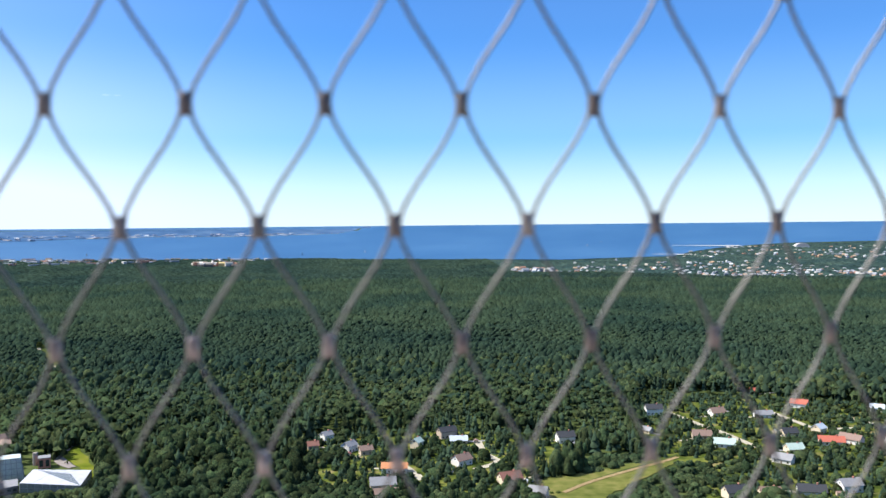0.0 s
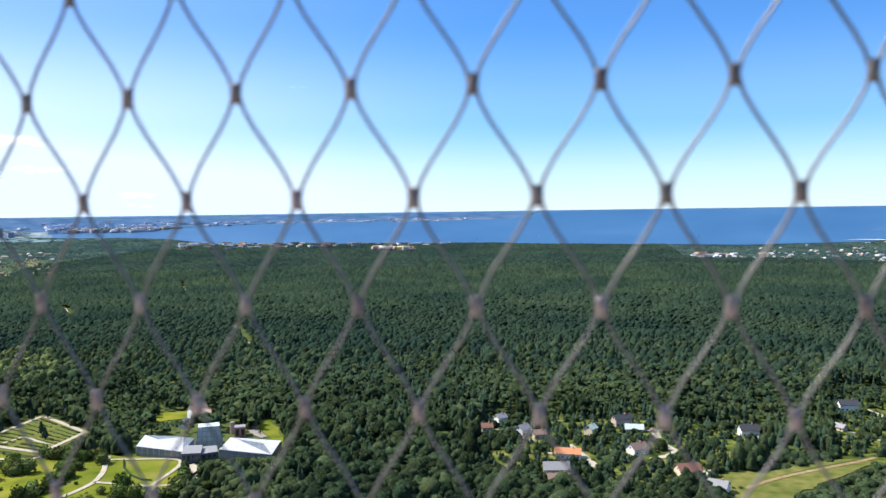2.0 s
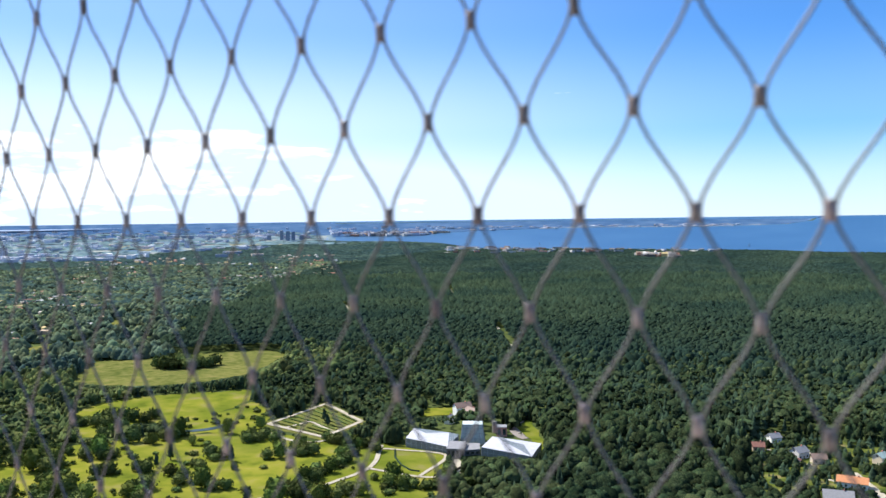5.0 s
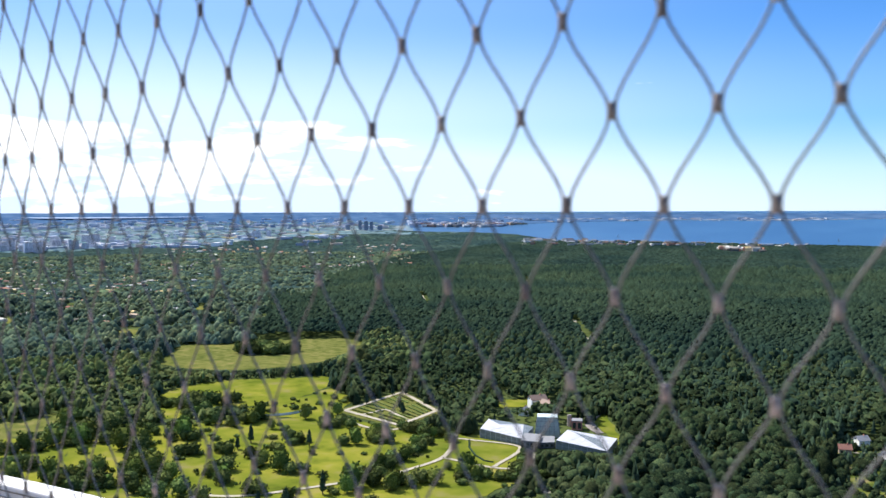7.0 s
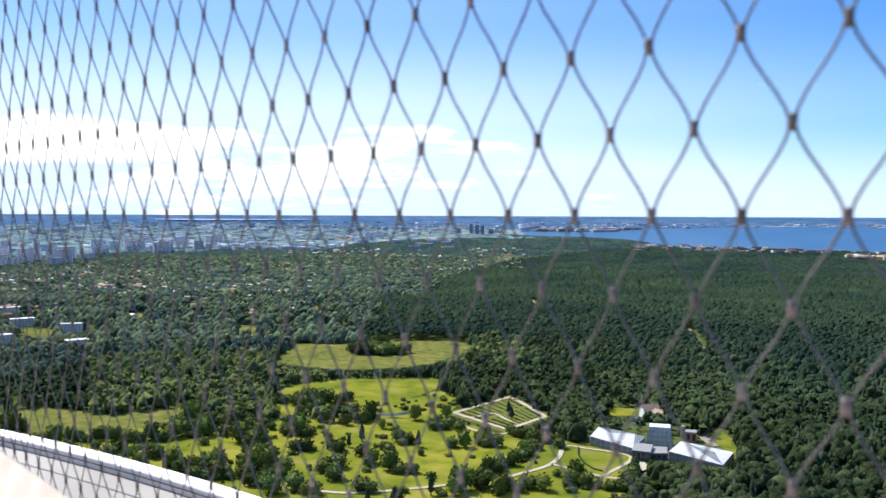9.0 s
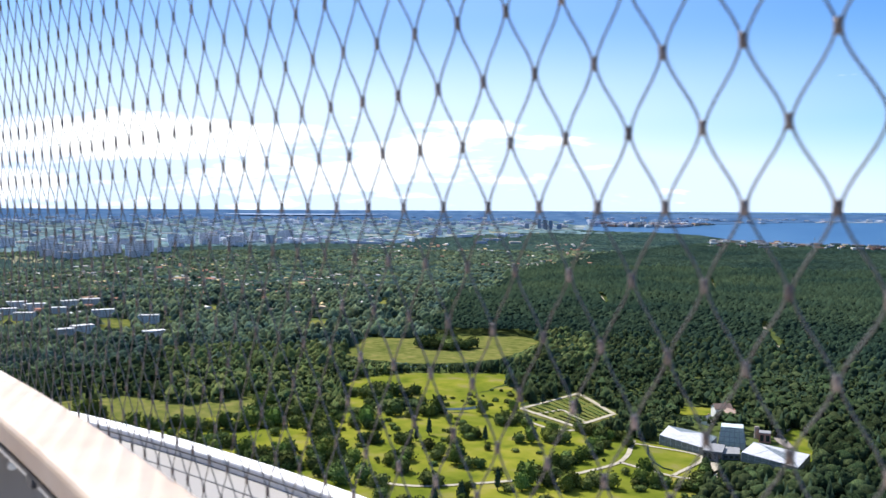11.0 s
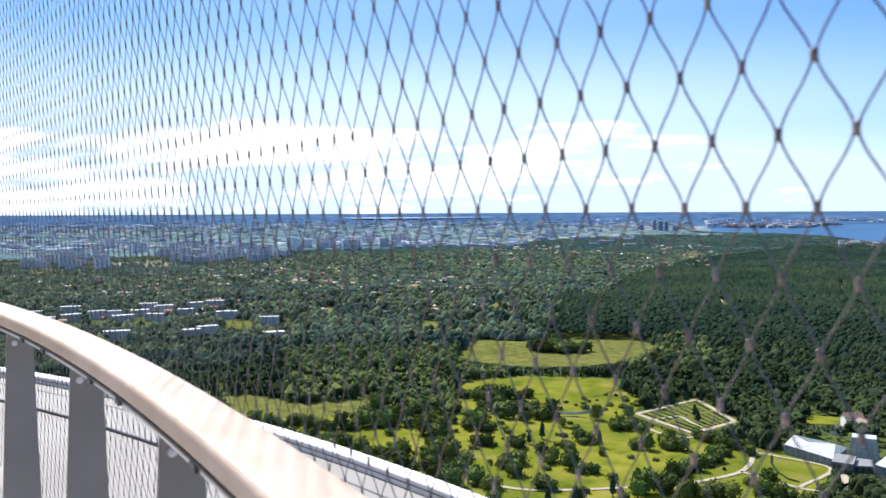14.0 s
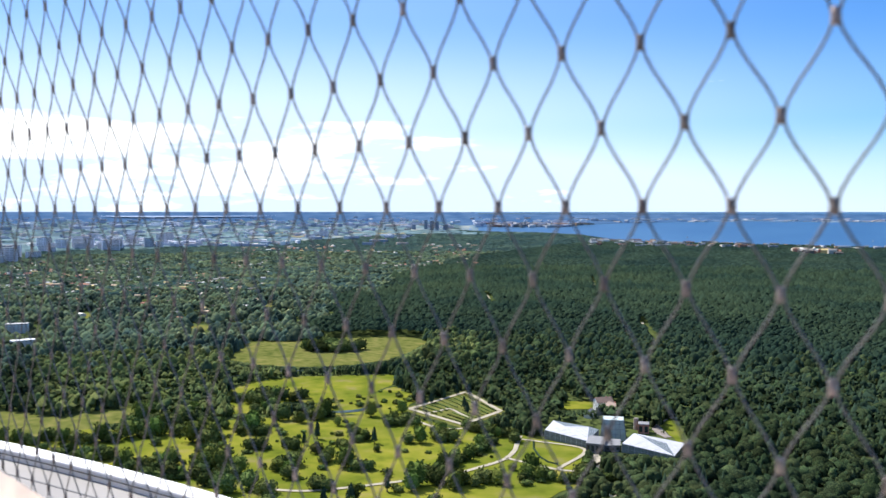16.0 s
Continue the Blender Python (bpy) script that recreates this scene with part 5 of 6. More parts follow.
GARDEN_TREES = [(59.0, 620, 20), (59.9, 646, 13), (57.5, 591, 24), (56.5, 613, 18), (58.2, 607, 18), (60.2, 699, 13), (59.5, 694, 13), (58.7, 703, 13), (58.1, 709, 14), (57.5, 699, 15), (56.8, 704, 14), (62.4, 706, 12), (61.7, 703, 13), (60.9, 696, 13), (55.0, 740, 14), (54.3, 748, 17), (54.0, 637, 20), (54.3, 702, 12), (53.3, 607, 22), (53.6, 564, 18), (55.7, 699, 14), (57.9, 765, 13), (57.2, 777, 14), (56.2, 586, 14), (63.5, 689, 8), (65.0, 715, 18), (64.3, 712, 16), (61.1, 649, 12), (57.8, 698, 8), (57.0, 674, 9)]
POND_BELT = [(57.7, 737, 9), (56.6, 725, 10), (55.3, 739, 9), (54.0, 724, 12), (52.7, 710, 9), (51.0, 691, 13), (49.5, 730, 8), (48.1, 722, 8), (50.5, 762, 15), (49.6, 769, 13), (48.7, 766, 9), (47.2, 773, 10), (46.0, 737, 8), (43.2, 731, 11), (41.1, 742, 10)]
for place in WEST_LAWN + MIDDLE_LAWN + NEAR_LAWN + MEADOW_EDGE + GARDEN_TREES + POND_BELT:
    clump(*place)
for i in range(6):
    clump(rnd.uniform(62, 68), rnd.uniform(585, 680), rnd.uniform(6, 17))
for i in range(14):      # the belt between the formal garden and the glasshouses
    plant(KINDS[rnd.choice((0, 1, 2, 2))], 33.6 + i * 0.24 + rnd.uniform(-.15, .15), 655 + i * 2.2 + rnd.uniform(-6, 12), rnd.uniform(0.7, 1.05))
shrubs = 0
while shrubs < 145:
    key = rnd.choice(("park_lawn", "park_lawn", "park_lawn", "park_lawn", "pond_lawn"))
    c = LAWN_XY[key]
    px, py = rnd.uniform(c[:, 0].min(), c[:, 0].max()), rnd.uniform(c[:, 1].min(), c[:, 1].max())
    if inside(c, np.array([px]), np.array([py]))[0] and free(np.array([px]), np.array([py]), 3)[0] and not (28.5 < math.degrees(math.atan2(-px, py)) < 34.4 and math.hypot(px, py) > 575) and value_noise(np.array([px / 40]), np.array([py / 40]), 21)[0] > 0.45:
        plant(rnd.choice(SHRUBS), math.degrees(math.atan2(-px, py)), math.hypot(px, py))
        shrubs += 1
for ob in KINDS + SHRUBS:      # the models themselves stand at the park's near edge
    px, py = plane_xy(rnd.uniform(42, 52), rnd.uniform(480, 520))
    ob.matrix_world = pose(px, py, 0.2)


# ---- houses ----
def box(bm, x0, x1, y0, y1, z0, z1):
    v = [bm.verts.new(p) for p in ((x0, y0, z0), (x1, y0, z0), (x1, y1, z0), (x0, y1, z0), (x0, y0, z1), (x1, y0, z1), (x1, y1, z1), (x0, y1, z1))]
    for f in ((3, 2, 1, 0), (4, 5, 6, 7), (0, 1, 5, 4), (1, 2, 6, 5), (2, 3, 7, 6), (3, 0, 4, 7)):
        bm.faces.new([v[i] for i in f])
    return v


def box_bm(*a):
    bm = bmesh.new()
    box(bm, *a)
    return bm


ROOF_WORDS = ("brown-red tiled", "bright red tiled", "brown tiled", "grey", "black metal", "pale green metal", "pale blue-grey", "orange tiled")


def house(az, d, tone, length, depth, wall, turn):
    px, py = plane_xy(az, d)
    hs = thing("house", f"detached house with pale walls and a {ROOF_WORDS[tone]} pitched roof", "house", "houses in the woods", loc=(px, py, 0.25), rz=az + turn)
    length, depth = length * 1.05, depth * 1.05
    L, W, H, R = length / 2, depth / 2, wall, depth * 0.36
    bm = bmesh.new()
    v = [bm.verts.new(p) for p in ((-L, -W, -0.3), (L, -W, -0.3), (L, W, -0.3), (-L, W, -0.3), (-L, -W, H), (L, -W, H), (L, W, H), (-L, W, H), (-L, 0, H + R), (L, 0, H + R))]
    for f in ((0, 1, 5, 4), (2, 3, 7, 6), (1, 2, 6, 9, 5), (3, 0, 4, 8, 7), (3, 2, 1, 0)):
        bm.faces.new([v[i] for i in f])
    part("wall", bm, M_WALLS[int(abs(az * 7 + d)) % 4], hs)
    bm = bmesh.new()
    e, t = 0.6, 0.22
    slope = R / W
    prof = [(-W - e, H - e * slope), (0, H + R), (W + e, H - e * slope), (W + e, H - e * slope + t), (0, H + R + t * 1.2), (-W - e, H - e * slope + t)]
    a = [bm.verts.new((-L - e, y, z)) for y, z in prof]
    b = [bm.verts.new((L + e, y, z)) for y, z in prof]
    for i in range(6):
        bm.faces.new((a[i], b[i], b[(i + 1) % 6], a[(i + 1) % 6]))
    bm.faces.new((a[0], a[5], a[4], a[1]))
    bm.faces.new((a[1], a[4], a[3], a[2]))
    bm.faces.new((b[1], b[4], b[5], b[0]))
    bm.faces.new((b[2], b[3], b[4], b[1]))
    bmesh.ops.recalc_face_normals(bm, faces=bm.faces)
    rf = part("roof", bm, M_ROOFS[tone], hs)
    part("chimney", box_bm(L * 0.35, L * 0.35 + 0.8, -0.4, 0.4, H + R * 0.5, H + R + 1.1), M_BRICK, rf, "short brick chimney")
    n = max(2, int(length / 3.5))
    for i in range(n):
        cx = -L + length * (i + 0.5) / n
        for sgn in (-1, 1):
            if i == n // 2 and sgn < 0:
                part("door", box_bm(cx - 0.5, cx + 0.5, -W - 0.06, -W + 0.05, 0, 2.1), M_BARK_DOOR, hs)
                continue
            part("window", box_bm(cx - 0.7, cx + 0.7, sgn * W - 0.05, sgn * W + 0.05, 1.0, 2.4), M_PANE, hs)
    for sgn in (-1, 1):
        part("window", box_bm(sgn * L - 0.05, sgn * L + 0.05, -0.6, 0.6, H + 0.1, H + 1.3), M_PANE, hs)
    return hs


for h in HOUSES:
    house(*h)
house(27.75, 764, 2, 14, 9, 8.5, 25)
house(27.1, 752, 2, 11, 8, 7, -50)
house(28.6, 738, 3, 9, 7, 4, 70)




def shed(az, d, turn):
    px, py = plane_xy(az, d)
    sd = thing("garden_shed", "small garden shed with a low pitched roof", "shed", "garden sheds", loc=(px, py, 0.25), rz=az + turn)
    L, W, H = 2.4, 1.7, 2.2
    bm = bmesh.new()
    v = [bm.verts.new(p) for p in ((-L, -W, -0.2), (L, -W, -0.2), (L, W, -0.2), (-L, W, -0.2), (-L, -W, H), (L, -W, H), (L, W, H), (-L, W, H), (-L, 0, H + 0.8), (L, 0, H + 0.8))]
    for f in ((0, 1, 5, 4), (2, 3, 7, 6), (1, 2, 6, 9, 5), (3, 0, 4, 8, 7)):
        bm.faces.new([v[j] for j in f])
    part("wall", bm, M_WALLS[rnd.randrange(4)], sd)
    bm = bmesh.new()
    for sg in (-1, 1):
        a = [bm.verts.new(p) for p in ((-L - .3, sg * (W + .3), H - .1), (L + .3, sg * (W + .3), H - .1), (L + .3, 0, H + .86), (-L - .3, 0, H + .86))]
        b = [bm.verts.new(p.co + Vector((0, 0, 0.15))) for p in a]
        bm.faces.new(a)
        bm.faces.new(b)
        for j in range(4):
            bm.faces.new((a[j], a[(j + 1) % 4], b[(j + 1) % 4], b[j]))
    bmesh.ops.recalc_face_normals(bm, faces=bm.faces)
    part("roof", bm, M_ROOFS[rnd.choice((0, 2, 3, 5, 6))], sd)
    part("door", box_bm(-0.5, 0.5, -W - 0.06, -W + 0.04, 0, 1.9), M_BARK_DOOR, sd)


for n, h in enumerate(HOUSES):
    px, py = plane_xy(h[0], h[1])
    a = radians(h[0] + h[6] + rnd.choice((60, 90, 120, -80)))
    qx, qy = px - math.sin(a) * 22, py + math.cos(a) * 22
    ends = [(math.degrees(math.atan2(-u, v)), math.hypot(u, v)) for u, v in ((px - math.sin(a) * 7, py + math.cos(a) * 7), ((px + qx) / 2 + rnd.uniform(-2, 2), (py + qy) / 2), (qx, qy))]
    strip("driveway", ends, rnd.uniform(2.8, 4.2), 0.7, rnd.choice((M_PATH, M_PATH, M_ROOFGREY)), "pale paved driveway beside a house", "driveway")
    if n % 3 != 1:
        b = rnd.uniform(0, 6.28)
        shed(*[(math.degrees(math.atan2(-u, v)), math.hypot(u, v)) for u, v in ((px + 14 * math.cos(b), py + 14 * math.sin(b)),)][0], rnd.uniform(0, 90))
    for j in range(4):
        b, q = rnd.uniform(0, 6.28), rnd.uniform(10, 19)
        u, v = px + q * math.cos(b), py + q * math.sin(b)
        plant(SHRUBS[rnd.choice((0, 1, 1))], math.degrees(math.atan2(-u, v)), math.hypot(u, v), rnd.uniform(0.5, 0.9))


# ---- the glasshouse building of the garden ----
def quad_frame(a, b, c, d):
    """Local places of four corners given as (azimuth, distance), about their middle."""
    pts = [Vector((*plane_xy(*p), 0)) for p in (a, b, c, d)]
    mid = sum(pts, Vector()) / 4
    return mid, [p - mid for p in pts]


def rod(bm, p, q, r):
    d = (q - p).normalized()
    s = d.cross(Vector((0.2, 0.3, 1))).normalized() * r
    t = d.cross(s).normalized() * r
    a = [bm.verts.new(p + o) for o in (s + t, s - t, -s - t, -s + t)]
    b = [bm.verts.new(q + o) for o in (s + t, s - t, -s - t, -s + t)]
    for i in range(4):
        bm.faces.new((a[i], a[(i + 1) % 4], b[(i + 1) % 4], b[i]))
    bm.faces.new(a[::-1])
    bm.faces.new(b)


def slab(pts, thick):
    bm = bmesh.new()
    lo = [bm.verts.new(p) for p in pts]
    hi = [bm.verts.new(p + Vector((0, 0, thick))) for p in pts]
    n = len(pts)
    bm.faces.new(lo[::-1])
    bm.faces.new(hi)
    for i in range(n):
        bm.faces.new((lo[i], lo[(i + 1) % n], hi[(i + 1) % n], hi[i]))
    bmesh.ops.recalc_face_normals(bm, faces=bm.faces)
    return bm


def glasshouse(corners, heights, folds, label, name="glasshouse"):
    """A hall of glass on a quadrilateral plan under a folded roof. folds: triangles over points 0-3 (corners) and 4.. (ridge points)."""
    mid, base = quad_frame(*corners)
    gh = thing(name, label, "greenhouse", "glasshouse complex", loc=(mid.x, mid.y, 0.2))
    top = [p + Vector((0, 0, h)) for p, h in zip(base, heights[:4])]
    for u, v, h in heights[4:]:
        p = base[0].lerp(base[1], u).lerp(base[3].lerp(base[2], u), v)
        top.append(p + Vector((0, 0, h)))
    for i in range(4):
        j = (i + 1) % 4
        bm = bmesh.new()
        out = Vector((base[j].y - base[i].y, base[i].x - base[j].x, 0)).normalized() * 0.1
        f = [base[i], base[j], top[j], top[i]]
        lo = [bm.verts.new(p) for p in f]
        hi = [bm.verts.new(p + out) for p in f]
        bm.faces.new(lo)
        bm.faces.new(hi[::-1])
        for k in range(4):
            bm.faces.new((lo[k], hi[k], hi[(k + 1) % 4], lo[(k + 1) % 4]))
        bmesh.ops.recalc_face_normals(bm, faces=bm.faces)
        w = part("glass_wall", bm, M_GLASS, gh)
        n = max(3, int((base[j] - base[i]).length / 4.5))
        for k in range(n + 1):
            bm = bmesh.new()
            a, b = base[i].lerp(base[j], k / n) + out * 1.6, top[i].lerp(top[j], k / n) + out * 1.6
            rod(bm, a, b, 0.11)
            part("mullion", bm, M_FRAME, w)
        bm = bmesh.new()
        rod(bm, base[i].lerp(top[i], 0.45) + out * 1.6, base[j].lerp(top[j], 0.45) + out * 1.6, 0.1)
        part("transom", bm, M_FRAME, w)
    for tri, white in folds:
        pan = part("roof_panel", slab([top[i] for i in tri], 0.18), M_ROOFWHITE if white else M_ROOFGLASS, gh, "white roof panel" if white else "glass roof panel")
        a, b, c = (top[i] + Vector((0, 0, 0.25)) for i in tri)
        for k in range(1, 5):
            bm = bmesh.new()
            rod(bm, a.lerp(b, k / 5), c.lerp(b, k / 5), 0.05)
            part("roof_rib", bm, M_ROOFWHITE, pan)
    return gh


glasshouse([(31.55, 660), (28.75, 640), (28.0, 668), (31.0, 692)], [7.2, 5.0, 7.0, 7.0, (0.36, 0.5, 8.6), (0.8, 0.95, 8.0)],
           [((0, 1, 4), True), ((1, 5, 4), True), ((1, 2, 5), False), ((5, 2, 3), False), ((4, 5, 3), False), ((3, 0, 4), True)], "wide glasshouse with folded white and glass roof panels")
glasshouse([(26.5, 633), (23.15, 618), (22.5, 650), (25.75, 662)], [6.4, 3.8, 5.0, 7.0, (0.22, 0.72, 7.6), (0.72, 0.62, 6.2)],
           [((0, 1, 4), True), ((1, 5, 4), False), ((1, 2, 5), True), ((2, 3, 5), True), ((3, 4, 5), False), ((3, 0, 4), True)], "wide glasshouse with folded white and glass roof panels")


def palm_house(az, d, wide, deep, tall):
    """A tall glass hall whose walls lean inwards, with a flat top, glazing bars and floor bands."""
    ph = thing("palm_house", "tall pale glass palm house with walls leaning inwards", "greenhouse", "glasshouse complex", loc=(*plane_xy(az, d), 0.2), rz=az)
    lo = [Vector((sx * wide / 2, sy * deep / 2, 0)) for sx, sy in ((-1, -1), (1, -1), (1, 1), (-1, 1))]
    hi = [Vector((v.x * 0.78, v.y * 0.78, tall)) for v in lo]
    for i in range(4):
        j = (i + 1) % 4
        bm = bmesh.new()
        bm.faces.new([bm.verts.new(v) for v in (lo[i], lo[j], hi[j], hi[i])])
        bmesh.ops.solidify(bm, geom=bm.faces[:], thickness=0.12)
        wall = part("glass_wall", bm, M_SKYGLASS, ph)
        for k in range(6):
            bm = bmesh.new()
            rod(bm, lo[i].lerp(lo[j], k / 5) * 1.012, hi[i].lerp(hi[j], k / 5) * 1.012, 0.13)
            part("mullion", bm, M_FRAME, wall)
        for z in (0.3, 0.55, 0.8, 0.99):
            bm = bmesh.new()
            rod(bm, lo[i].lerp(hi[i], z) * 1.012, lo[j].lerp(hi[j], z) * 1.012, 0.16)
            part("transom", bm, M_FRAME, wall)
    part("roof_panel", slab([v * 1.02 for v in hi], 0.3), M_SKYGLASS, ph, "flat glass roof")
    return ph


palm_house(27.08, 672, 19.5, 15, 15.0)


def block(name, corners, h, material, label, category, windows=0):
    mid, base = quad_frame(*corners)
    b = thing(name, label, category, loc=(mid.x, mid.y, 0.2))
    part("wall", slab([p * 0.995 for p in base], h), material, b)
    part("roof", slab([p * 1.02 + Vector((0, 0, h)) for p in base], 0.4), M_ROOFGREY, b)
    for i in range(windows):
        p, q = base[0].lerp(base[1], (i + 0.2) / windows), base[0].lerp(base[1], (i + 0.8) / windows)
        out = Vector((q.y - p.y, p.x - q.x, 0)).normalized()
        bm = bmesh.new()
        f = [p + Vector((0, 0, 1.2)), q + Vector((0, 0, 1.2)), q + Vector((0, 0, h - 1.2)), p + Vector((0, 0, h - 1.2))]
        lo = [bm.verts.new(c - out * 0.1) for c in f]
        hi = [bm.verts.new(c + out * 0.12) for c in f]
        bm.faces.new(hi)
        for k in range(4):
            bm.faces.new((lo[k], lo[(k + 1) % 4], hi[(k + 1) % 4], hi[k]))
        bmesh.ops.recalc_face_normals(bm, faces=bm.faces)
        part("window", bm, M_PANE, b)
    return b


block("entrance_hall", [(28.85, 628), (27.65, 626), (27.5, 647), (28.6, 650)], 6.6, M_SLATE, "dark grey flat-roofed entrance block between glasshouses", "building", 4)
block("entrance_hall", [(27.6, 632), (26.6, 635), (26.6, 652), (27.45, 652)], 4.2, M_SLATE, "dark grey flat-roofed entrance block between glasshouses", "building", 3)
block("brick_annex", [(25.48, 690), (24.78, 690), (24.78, 699), (25.46, 699)], 7.2, M_BRICK, "square red brick annex beside the glasshouses", "building", 2)
bm = bmesh.new()
bmesh.ops.create_cone(bm, cap_ends=True, segments=20, radius1=1.9, radius2=1.9, depth=9.4, matrix=Matrix.Translation((*plane_xy(25.62, 703), 4.7)))
bmesh.ops.bevel(bm, geom=[e for e in bm.edges if len(e.link_faces) == 2 and abs(e.verts[0].co.z - e.verts[1].co.z) < 0.01], offset=0.3, segments=2, affect="EDGES")
tank = thing("water_tank", "round grey metal tank standing beside the brick annex", "tank")
part("tank_shell", bm, M_STEEL, tank)

# ---- the formal garden: gravel borders and rows of low hedge ----
PT = [(40.6, 756), (36.8, 828), (34.5, 749), (37.0, 699)]
for i in range(4):
    strip("garden_path", [PT[i], PT[(i + 1) % 4]], 4.4, 0.85, M_PATH, "pale gravel border of the formal garden", "path")
strip("garden_path", [(39.9, 745), (39.6, 738), (38.6, 748), (37.9, 755), (37.2, 737), (36.4, 716)], 3.0, 0.9, M_PATH, "pale gravel border of the formal garden", "path")
c0, c1, c2, c3 = (Vector((*plane_xy(*p), 0)) for p in PT)
for i in range(9):
    for seg in ((0.06, 0.44), (0.56, 0.94)):
        s = 0.08 + 0.105 * i
        a, b = c0.lerp(c1, s), c3.lerp(c2, s)
        p, q = a.lerp(b, seg[0]), a.lerp(b, seg[1])
        hd = thing("hedge", "low clipped hedge row in the formal garden", "hedge", "garden hedges", loc=(*p.lerp(q, 0.5)[:2], 0.2), rz=math.degrees(math.atan2(q.y - p.y, q.x - p.x)))
        L = (q - p).length / 2
        bm = bmesh.new()
        rr = random.Random(i)
        box(bm, -L, L, -0.8, 0.8, -0.1, 1.1)
        bmesh.ops.subdivide_edges(bm, edges=[e for e in bm.edges if e.calc_length() > 5], cuts=10)
        for v in bm.verts:
            v.co += Vector((0, rr.uniform(-.25, .25), rr.uniform(-.2, .2)))
        part("foliage", bm, M_PARKTREE, hd)
arc = [plane_xy(*p) for p in ((32.3, 652), (32.3, 632), (31.9, 611), (31.3, 598), (30.7, 594))]
hd = thing("hedge", "dark clipped hedge curving through the lawn", "hedge", loc=(*arc[2], 0.2))
bm = bmesh.new()
for (ax, ay), (bx, by) in zip(arc, arc[1:]):
    rod(bm, Vector((ax - arc[2][0], ay - arc[2][1], 0.5)), Vector((bx - arc[2][0], by - arc[2][1], 0.5)), 0.5)
part("foliage", bm, M_CONIFER, hd)


# ---- apartment blocks of the suburb ----
def flats(az, d, length, depth, h, turn, storeys, label, group, far=False):
    p = at(az, d)
    k = reach(d)[1]
    ap = thing("apartment_building", label, "building", group, loc=p, rz=az + turn)
    ap.scale = (k, k, k)
    L, W = length / 2, depth / 2
    # far blocks get the haze-tinted wall colour
    part("wall", box_bm(-L, L, -W, W, -2, h), M_HAZEWALL if far else M_PANEL, ap)
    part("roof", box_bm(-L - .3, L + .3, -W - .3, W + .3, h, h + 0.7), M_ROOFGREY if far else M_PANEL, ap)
    step = h / storeys
    for s in range(storeys):
        z = s * step + step * 0.35
        bm = bmesh.new()
        n = int(length / 4.5) if d < 2500 else 2
        for i in range(n):
            cx = -L + length * (i + 0.5) / n
            wd = 1.3 if d < 2500 else length / 4.6
            box(bm, cx - wd, cx + wd, -W - 0.15, -W + 0.1, z, z + step * 0.45)
            box(bm, cx - wd, cx + wd, W - 0.1, W + 0.15, z, z + step * 0.45)
        # far window bands are greyed to lower contrast like haze
        tagged(part("window_band", bm, M_ROOFGREY if far else M_STEEL, ap), kind="stuff")
    return ap


for az, d in FLATS:
    flats(az, d, rnd.uniform(22, 36), 14, rnd.choice((10, 12, 13)), rnd.uniform(-25, 25), 4, "white flat-roofed apartment block among trees", "white apartment blocks")
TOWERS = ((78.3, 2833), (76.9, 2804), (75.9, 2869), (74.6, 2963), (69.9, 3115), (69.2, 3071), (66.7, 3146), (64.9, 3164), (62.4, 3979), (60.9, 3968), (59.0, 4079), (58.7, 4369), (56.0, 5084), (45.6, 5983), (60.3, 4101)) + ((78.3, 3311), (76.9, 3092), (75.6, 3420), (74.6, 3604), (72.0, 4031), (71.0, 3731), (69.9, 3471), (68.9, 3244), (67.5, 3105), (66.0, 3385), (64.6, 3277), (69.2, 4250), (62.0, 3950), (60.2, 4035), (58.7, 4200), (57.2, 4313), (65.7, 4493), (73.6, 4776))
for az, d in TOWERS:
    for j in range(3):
        flats(az + rnd.uniform(-1.0, 1.0), d * rnd.uniform(.98, 1.12), rnd.uniform(24, 60), 14, rnd.choice((28, 30, 48, 54)), rnd.uniform(-35, 35), 9, "pale, haze-tinted concrete panel apartment block", "panel apartment blocks", True)


